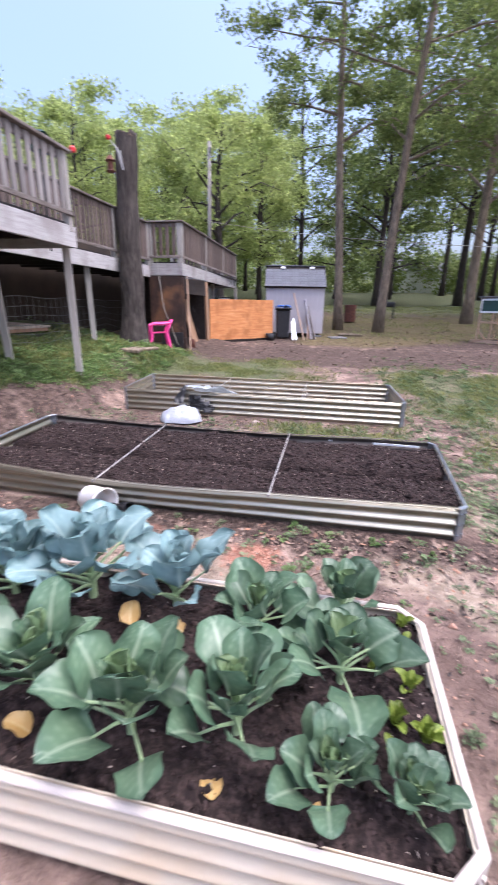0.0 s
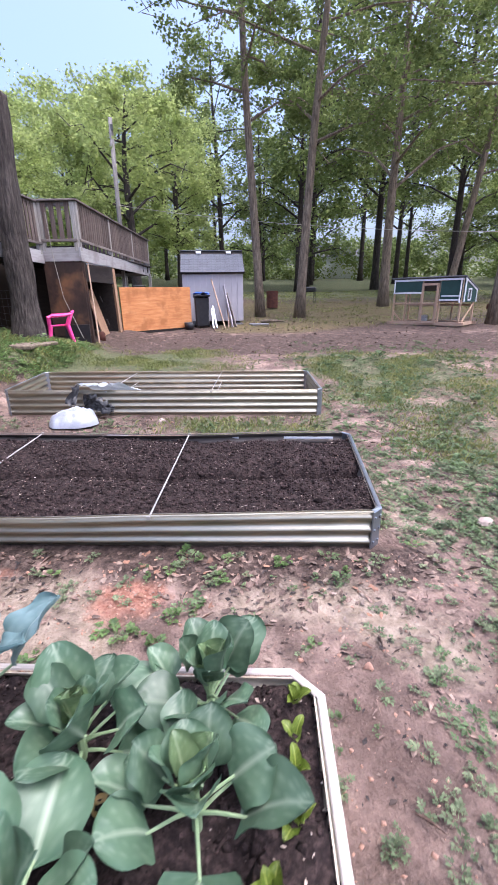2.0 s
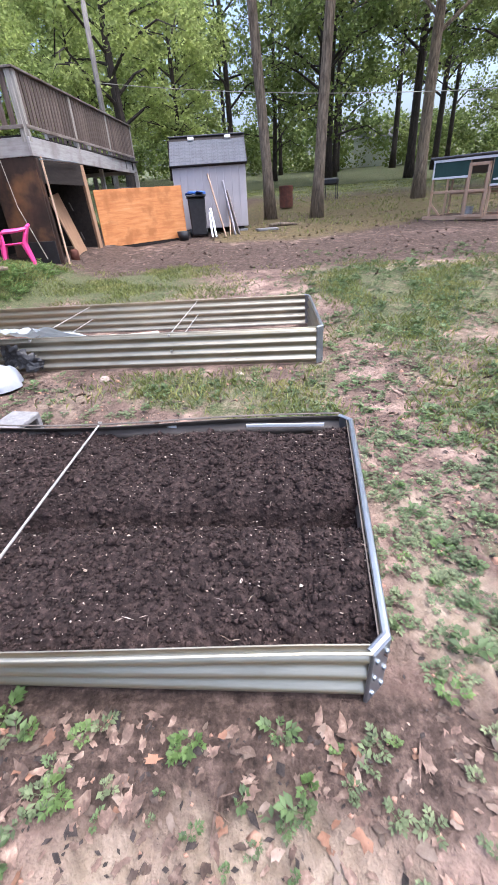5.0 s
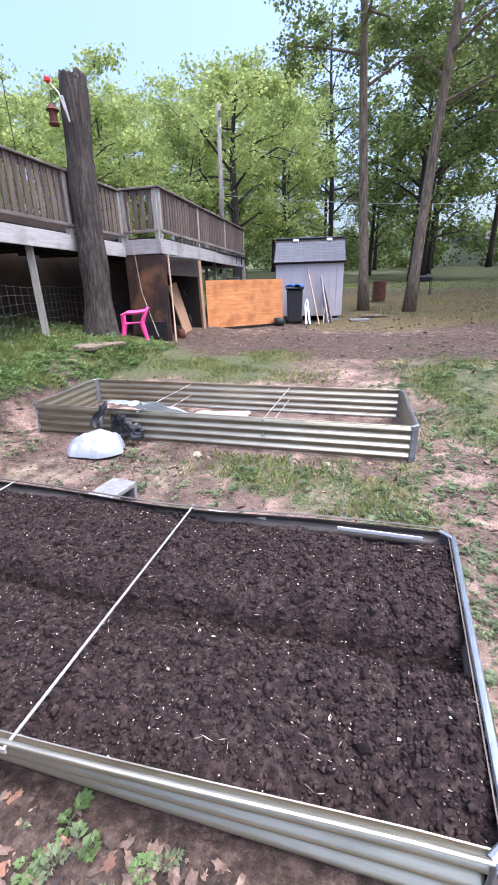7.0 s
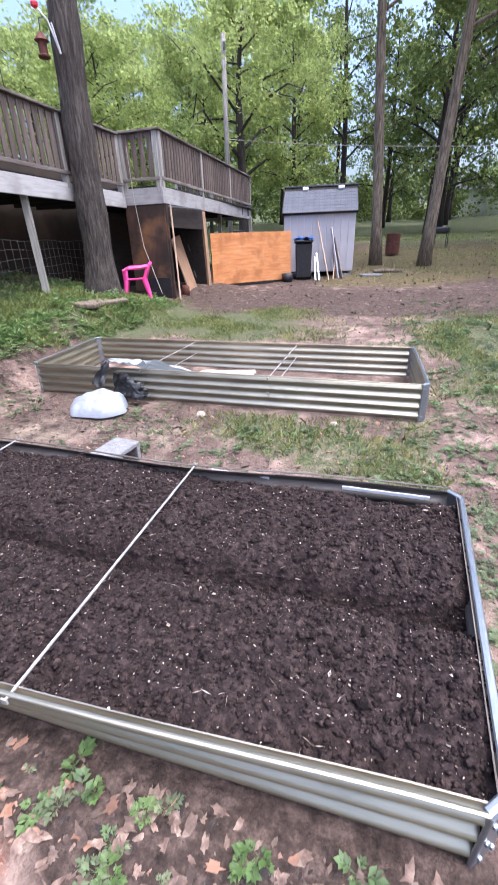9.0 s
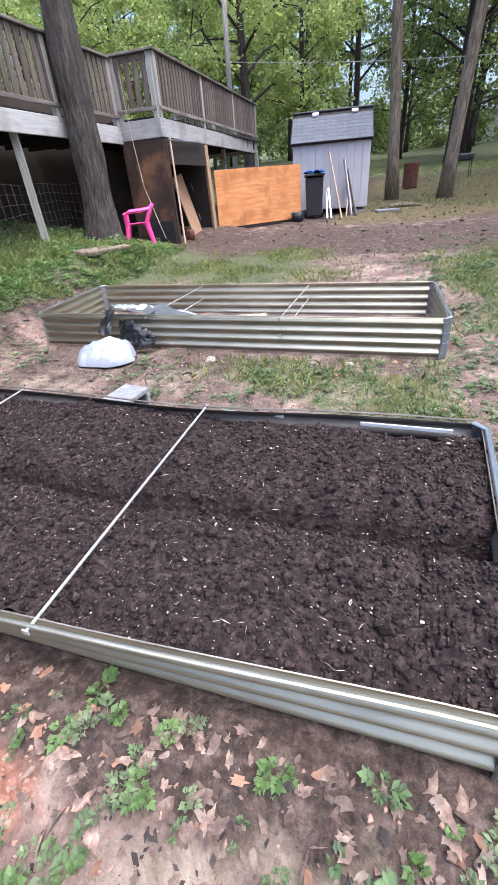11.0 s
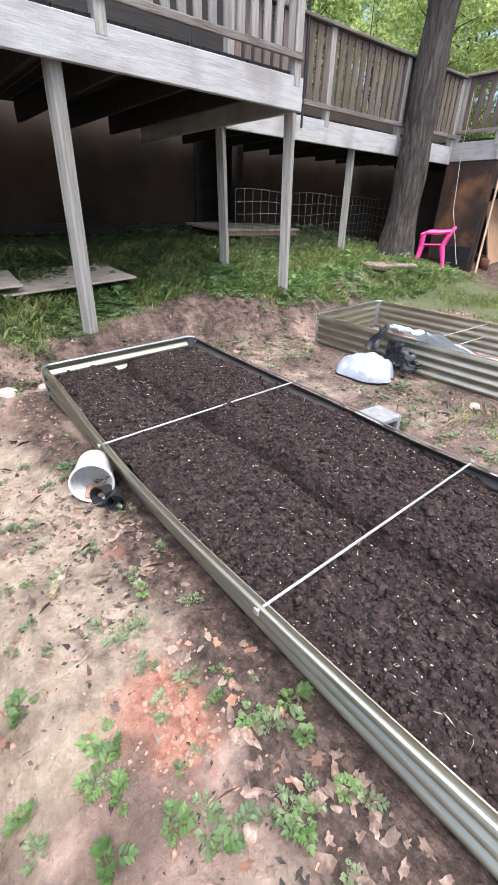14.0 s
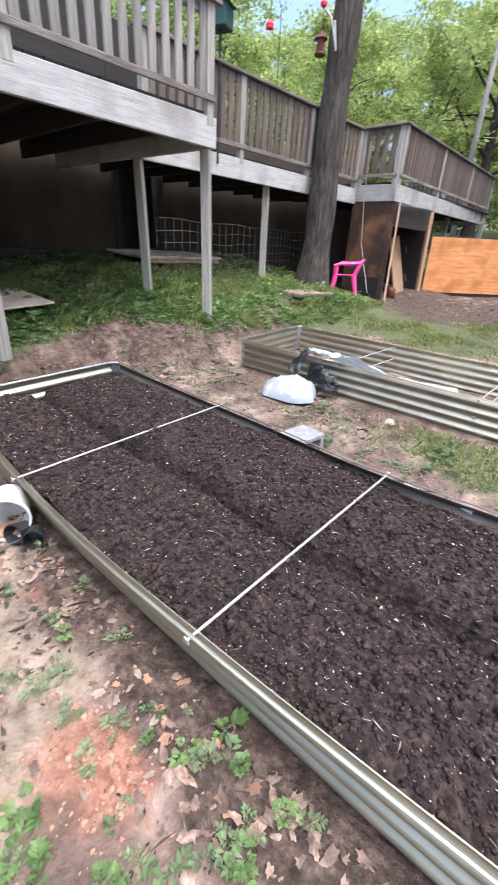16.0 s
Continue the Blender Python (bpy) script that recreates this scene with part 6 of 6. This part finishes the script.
def clods(name, label, places, sizes, rng, material):
    """Lumpy eight-sided crumbs."""
    n = len(places)
    base = np.array([(1, 0, 0), (0, 1, 0), (-1, 0, 0), (0, -1, 0), (0, 0, 1), (0, 0, -1)], float)
    tri = np.array([(0, 1, 4), (1, 2, 4), (2, 3, 4), (3, 0, 4), (1, 0, 5), (2, 1, 5), (3, 2, 5), (0, 3, 5)])
    yaw = rng.uniform(0, 2 * np.pi, n)
    r = np.stack([np.stack([np.cos(yaw), -np.sin(yaw), 0 * yaw], 1), np.stack([np.sin(yaw), np.cos(yaw), 0 * yaw], 1), np.stack([0 * yaw, 0 * yaw, 1 + 0 * yaw], 1)], 1)
    v = base[None] * rng.uniform(0.6, 1.3, (n, 6, 1)) * np.array([1, 0.8, 0.7]) + rng.normal(0, 0.12, (n, 6, 3))
    v = np.einsum("nij,nkj->nki", r, v) * np.asarray(sizes)[:, None, None] + np.asarray(places)[:, None, :]
    f = (tri[None] + (np.arange(n) * 6)[:, None, None]).reshape(-1, 3)
    return tagged(new(name, raw_mesh(name, v.reshape(-1, 3), f, material)), label, "soil", kind="stuff")


rng = np.random.default_rng(77)
p = soil_a_pts[rng.integers(0, len(soil_a_pts), 20000)] + np.array([0, 0, 0.002])
clods("soil_clods", "dark crumbs and clods lying on the soil", p, rng.gamma(1.6, 0.0034, len(p)) + 0.002, rng, CLOD)
p = soil_a_pts[rng.integers(0, len(soil_a_pts), 8500)] + np.array([0, 0, 0.004])
scatter_quads("pale_flecks", "pale wood chips and white flecks on the dark soil", "wood chips", CHIPS, p, rng.gamma(0.9, 0.0028, len(p)) + 0.0016, 0.35, rng, 0.65)
p = soil_a_pts[rng.integers(0, len(soil_a_pts), 260)] + np.array([0, 0, 0.006])
scatter_quads("pale_fibres", "pale roots and fibres on the dark soil", "roots", CHIPS, p, rng.uniform(0.015, 0.04, len(p)), 0.25, rng, 0.08, 0.003)
p = soil_a_pts[rng.integers(0, len(soil_a_pts), 900)] + np.array([0, 0, 0.004])
clods("large_clods", "larger lumps of dark soil in the bed", p, rng.uniform(0.007, 0.014, len(p)), rng, CLOD)
p = soil_b_pts[rng.integers(0, len(soil_b_pts), 3500)]
clods("soil_clods", "dark crumbs of soil under the cabbages", p, rng.gamma(2.0, 0.0035, len(p)) + 0.003, rng, CLOD)
p = soil_b_pts[rng.integers(0, len(soil_b_pts), 420)] + np.array([0, 0, 0.004])
scatter_quads("pale_flecks", "pale wood chips and straw under the cabbages", "wood chips", CHIPS, p, rng.gamma(1.4, 0.0045, len(p)) + 0.003, 0.35, rng, 0.5)


def free(x, y):
    for x0, x1, y0, y1 in ((-3.72, 0.06, -0.06, 1.32), (-3.72, 0.06, 2.66, 4.1), (-2.92, -0.4, -1.92, -0.93)):
        if x0 < x < x1 and y0 < y < y1:
            return False
    return True


def places(n, x0, x1, y0, y1, chance, rng):
    out = []
    while len(out) < n:
        x, y = rng.uniform(x0, x1), rng.uniform(y0, y1)
        if free(x, y) and rng.random() < chance(x, y):
            out.append((x, y, surface(x, y)))
    return np.array(out)


def clumpy(x, y, scale=1.6, sharp=3.0, seed=0):
    return max(0.0, min(1.0, 0.5 + sharp * noise.noise(Vector((x * scale, y * scale, seed)))))


def oak_litter(name, label, spots_at, sizes, rng, material=None):
    """Curled lobed leaves, fans of ten corners."""
    made = []
    for k in range(6):
        ang = np.linspace(0, 2 * np.pi, 12, endpoint=False)
        rad = np.where(np.arange(12) % 2 == 0, 1.0, 0.76) * rng.uniform(0.6, 1.2, 12) * 0.5
        x, y = rad * np.cos(ang) * 1.3, rad * np.sin(ang) * 0.66
        curl = rng.uniform(-0.3, 0.9)
        made.append(np.concatenate([[(0, 0, 0.02)], np.stack([x, y, curl * y * y + 0.5 * rng.uniform(-0.3, 1) * x * x + rng.normal(0, 0.03, 12)], 1)]))
    made = np.array(made)
    n = len(spots_at)
    yaw, tip, tip2 = rng.uniform(0, 6.283, n), rng.normal(0, 0.3, n), rng.normal(0, 0.3, n)
    v = made[rng.integers(0, 6, n)] * np.asarray(sizes)[:, None, None]
    v[:, :, 2] += v[:, :, 0] * np.tan(tip)[:, None] + v[:, :, 1] * np.tan(tip2)[:, None]
    c, s2 = np.cos(yaw)[:, None], np.sin(yaw)[:, None]
    w = np.stack([v[:, :, 0] * c - v[:, :, 1] * s2, v[:, :, 0] * s2 + v[:, :, 1] * c, v[:, :, 2]], 2)
    w += np.asarray(spots_at)[:, None, :] + np.array([0, 0, 0.004])
    tri = np.array([(0, 1 + k, 1 + (k + 1) % 12) for k in range(12)])
    f = (tri[None] + (np.arange(n) * 13)[:, None, None]).reshape(-1, 3)
    return tagged(new(name, raw_mesh(name, w.reshape(-1, 3), f, material or DRY)), label, "fallen leaves", kind="stuff")


p = places(750, -4.3, 1.4, -2.4, 0.1, lambda x, y: (0.12 + 0.88 * step(-0.8, -0.1, y)) * clumpy(x, y, 1.3, 3, 4), rng)
p2 = places(1300, -4.6, 4.5, 1.2, 9.5, lambda x, y: 0.15 + 0.85 * litter_at(x, y) * clumpy(x, y, 1.1, 2, 5), rng)
p3 = places(1800, -4, 9, 8, 18, lambda x, y: 0.7, rng)
oak_litter("fallen_leaves", "brown and tan oak leaves scattered over the clay", np.concatenate([p, p2, p3]), np.concatenate([rng.gamma(3, 0.0068, len(p)) + 0.012, rng.gamma(3, 0.01, len(p2)) + 0.02, rng.uniform(0.05, 0.1, len(p3))]), rng)
p = places(230, -2.6, 0.4, -0.62, -0.06, lambda x, y: step(-0.7, -0.12, y) * (0.15 + 0.85 * clumpy(x, y, 2.6, 3, 31)), rng)
oak_litter("drifted_leaves", "larger tan oak leaves drifted along the bed", p, rng.gamma(4, 0.006, len(p)) + 0.014, rng)
for shade, label, count in ((DRY_PALE, "pale tan oak leaves lying along the bed", 95), (DRY_RUST, "rusty oak leaves lying along the bed", 70)):
    p = places(count, -2.6, 0.3, -0.85, -0.06, lambda x, y: (0.15 + 0.85 * step(-0.7, -0.15, y)) * (0.2 + 0.8 * clumpy(x, y, 2.4, 3, 35)), rng)
    oak_litter("drifted_leaves", label, p, np.minimum(rng.gamma(4, 0.0052, len(p)) + 0.014, 0.06), rng, shade)
p = places(300, 0.0, 1.6, -2.2, 1.6, lambda x, y: 0.1 + 0.9 * clumpy(x, y, 2.0, 4, 33), rng)
oak_litter("drifted_leaves", "tan oak leaves caught among the weeds", p, rng.gamma(4, 0.005, len(p)) + 0.012, rng)
p = places(12000, -4.4, 4.0, -2.4, 6.5, lambda x, y: 0.25 + 0.75 * clumpy(x, y, 1.5, 2.5, 6), rng)
scatter_quads("leaf_scraps", "small brown scraps of leaf and bark on clay", "leaf litter", DRY, p, rng.gamma(2, 0.006, len(p)) + 0.005, 0.3, rng, 0.6, 0.001, 0.3)
p = places(9000, -4.4, 3.0, -2.4, 3.0, lambda x, y: (0.15 + 0.85 * clumpy(x, y, 1.9, 3, 21)) * (0.4 + 0.6 * step(-0.75, -0.15, y)), rng)
scatter_quads("bark_scraps", "dark scraps of bark and humus on clay", "leaf litter", BARK_DARK, p, rng.gamma(2, 0.006, len(p)) + 0.004, 0.3, rng, 0.6, 0.001, 0.2)
p = places(5200, -4.5, 3.5, -2.4, 4.6, lambda x, y: 0.3 + 0.5 * clumpy(x, y, 2.2, 2.5, 8), rng)
clods("clay_crumbs", "small crumbs of clay and grit on bare ground", p, rng.gamma(1.6, 0.0035, len(p)) + 0.002, rng, REDCLAY)
p = places(160, -1.6, -0.95, -0.65, -0.12, lambda x, y: red_at(x, y), rng)
clods("red_crumbs", "crumbs of broken red clay by the bed", p, rng.gamma(1.6, 0.0028, len(p)) + 0.002, rng, REDCLAY)
p = places(900, -4.5, 2.5, -2.4, 2.7, lambda x, y: 0.6, rng)
scatter_quads("twigs", "thin dry twigs and stalks on the clay", "twigs", DRY, p, rng.uniform(0.03, 0.11, len(p)), 0.15, rng, 0.07, 0.002)


def rosette(rng, n_leaf, size, pairs):
    """One low weed: leaves cut into small folded leaflets on arching stalks. Gives vertices and triangles."""
    vs, fs = [], []

    def leaflet(p, d, s2, ln3, w):
        c = len(vs)
        vs.extend([tuple(p), tuple(p + d * ln3 * 0.5 + s2 * w + np.array([0, 0, 0.12 * ln3])), tuple(p + d * ln3 - np.array([0, 0, 0.12 * ln3])), tuple(p + d * ln3 * 0.45 - s2 * w + np.array([0, 0, 0.12 * ln3]))])
        fs.extend([(c, c + 1, c + 2), (c, c + 2, c + 3)])

    for k in range(n_leaf):
        a = 2.4 * k + rng.uniform(-0.9, 0.9)
        tilt = rng.uniform(0.25, 1.3)
        ln2 = size * rng.uniform(0.4, 1.3)
        d = np.array([math.cos(a) * math.cos(tilt), math.sin(a) * math.cos(tilt), math.sin(tilt)])
        s2 = np.array([-math.sin(a), math.cos(a), rng.uniform(-0.25, 0.25)])

        def at_u(u):
            return d * ln2 * u + np.array([0, 0, -0.32 * ln2 * u * u])
        c = len(vs)
        vs += [tuple(s2 * 0.012 * size), tuple(-s2 * 0.012 * size), tuple(at_u(0.9))]
        fs += [(c, c + 1, c + 2)]
        for j in range(pairs):
            u = 0.4 + 0.5 * j / pairs
            ll = ln2 * (0.42 - 0.12 * j / pairs) * rng.uniform(0.8, 1.2)
            for sg in (-1, 1):
                dd = d * 0.7 + s2 * sg * 0.75
                leaflet(at_u(u), dd / np.linalg.norm(dd), np.cross(dd, (0, 0, 1)) / (np.linalg.norm(np.cross(dd, (0, 0, 1))) + 1e-6), ll, ll * 0.24)
        leaflet(at_u(0.72), d * np.array([1, 1, 0.5]), s2, ln2 * 0.42, ln2 * 0.11)
    return np.array(vs), np.array(fs)


def weeds(name, label, spots_at, sizes, rng, material, kinds_n=12, leaf_n=(4, 10), lobes=2):
    made = [rosette(rng, int(rng.integers(*leaf_n)), 1.0, lobes) for _ in range(kinds_n)]
    V, F, k0 = [], [], 0
    for (x, y, z), s2 in zip(spots_at, sizes):
        v, f = made[int(rng.integers(0, kinds_n))]
        a = rng.uniform(0, 6.283)
        r = np.array([[math.cos(a), -math.sin(a), 0], [math.sin(a), math.cos(a), 0], [0, 0, rng.uniform(0.7, 1.2)]])
        V.append(v @ r.T * s2 + np.array([x, y, z]))
        F.append(f + k0)
        k0 += len(v)
    return tagged(new(name, raw_mesh(name, np.concatenate(V), np.concatenate(F), material)), label, "weeds", kind="stuff")


def weedy(x, y):
    t = turf_at(x, y)
    return max(t * clumpy(x, y, 1.5, 3, 11), 0.16 * (clumpy(x, y, 1.9, 4, 12) > 0.8))


p = places(1500, -4.4, 3.0, -2.5, 2.7, weedy, rng)
weeds("weeds", "low green weeds growing in patches on the clay", p, rng.gamma(3, 0.01, len(p)) + 0.014, rng, WEED)
p = places(2600, 0.0, 5.0, -1.5, 8.5, lambda x, y: weedy(x, y), rng)
weeds("weeds", "patchy green weeds and clover on the lawn", p, rng.gamma(3, 0.012, len(p)) + 0.02, rng, WEED)
p = places(8000, -7.3, -4.15, -1.5, 7.4, lambda x, y: turf_at(x, y) * (0.35 + 0.65 * clumpy(x, y, 1.2, 3, 14)) * (1 - 0.85 * step(-5.6, -6.6, x)), rng)
weeds("bank_weeds", "lush green weeds and ivy on the bank under the deck", p, rng.gamma(3, 0.015, len(p)) + 0.024, rng, WEED_BANK)
p = places(4800, -4.3, 4.5, -2.5, 6.5, lambda x, y: 0.08 + 0.92 * clumpy(x, y, 1.9, 5, 17) * (0.12 + 0.88 * step(-0.6, 0.3, x)), rng)
weeds("dry_weeds", "grey-green withered weeds lying on the clay", p, np.minimum(rng.gamma(3, 0.01, len(p)) + 0.014, 0.05), rng, WEED_GREY)
p = places(1700, -0.38, 2.0, -2.4, 1.6, lambda x, y: clumpy(x, y, 2.1, 6, 41) * (0.2 + 0.8 * step(0.0, 0.35, x + max(0.0, -0.9 - y))), rng)
weeds("dry_weeds", "grey-green weeds in drifts across the bare clay", p, np.minimum(rng.gamma(3, 0.009, len(p)) + 0.014, 0.05), rng, WEED_GREY)
near = [(-1.67, -0.24, 0.09), (-1.29, -0.52, 0.11), (-1.22, -0.58, 0.11), (-1.15, -0.56, 0.08), (-1.02, -0.48, 0.12), (-1.06, -0.63, 0.1), (-1.04, -0.08, 0.1), (-0.8, -0.13, 0.09), (-0.82, -0.24, 0.07), (-1.27, -0.76, 0.11), (-1.52, -0.69, 0.1),
        (-2.02, -0.3, 0.05), (-2.0, -0.55, 0.05), (-1.08, -0.18, 0.08), (-1.19, -0.24, 0.07), (-0.92, -0.42, 0.06), (-0.95, -0.12, 0.09), (-0.54, -0.14, 0.08), (-0.83, -0.24, 0.08), (-0.5, -0.12, 0.08), (-0.13, -0.12, 0.06), (0.02, -0.1, 0.06), (-0.2, -0.2, 0.07),
        (0.2, 0.03, 0.08), (0.36, 0.61, 0.08), (0.45, 1.41, 0.08), (0.27, 1.0, 0.07), (0.19, 0.54, 0.05), (0.28, 0.43, 0.06), (-4.15, 0.35, 0.14), (-4.05, -0.1, 0.1), (-0.4, -0.6, 0.07)]
weeds("broadleaf_weeds", "young broad-leaved weeds beside the bed", [(x, y, surface(x, y)) for x, y, s2 in near], [s2 * 0.68 for x, y, s2 in near], rng, WEED_FRESH, 8, (5, 10), 3)


def grass(name, label, spots_at, tall, rng, wide=0.004):
    """Single curved blades, two faces each."""
    n = len(spots_at)
    yaw = rng.uniform(0, 2 * np.pi, n)
    d = np.stack([np.cos(yaw), np.sin(yaw), 0 * yaw], 1)
    s2 = np.stack([-np.sin(yaw), np.cos(yaw), 0 * yaw], 1) * (wide * rng.uniform(0.6, 1.4, n))[:, None]
    h = (tall * rng.uniform(0.4, 1.2, n))[:, None]
    up = np.array([0, 0, 1.0])
    c = np.asarray(spots_at)
    v = np.stack([c - s2, c + s2, c + d * h * 0.25 + up * h * 0.65 + s2 * 0.6, c + d * h * rng.uniform(0.4, 0.9, (n, 1)) + up * h], 1).reshape(-1, 3)
    k = np.arange(n) * 4
    f = np.concatenate([np.stack([k, k + 1, k + 2], 1), np.stack([k, k + 2, k + 3], 1)])
    return tagged(new(name, raw_mesh(name, v, f, GRASS)), label, "grass", kind="stuff")


def turfy(x, y):
    return turf_at(x, y) * clumpy(x, y, 1.4, 2.5, 11)


grass("grass", "short uneven grass by the beds and path", places(26000, -4.6, 5.0, 1.3, 9.0, turfy, rng), 0.055, rng, 0.0035)
grass("bank_grass", "longer grass on the bank below the deck", places(16000, -6.6, -4.2, -1.0, 7.6, turfy, rng), 0.09, rng, 0.005)
grass("far_grass", "thin grass of the far yard", places(22000, -9, 16, 10, 34, lambda x, y: turf_at(x, y) * clumpy(x, y, 0.7, 2, 3), rng), 0.08, rng, 0.012)
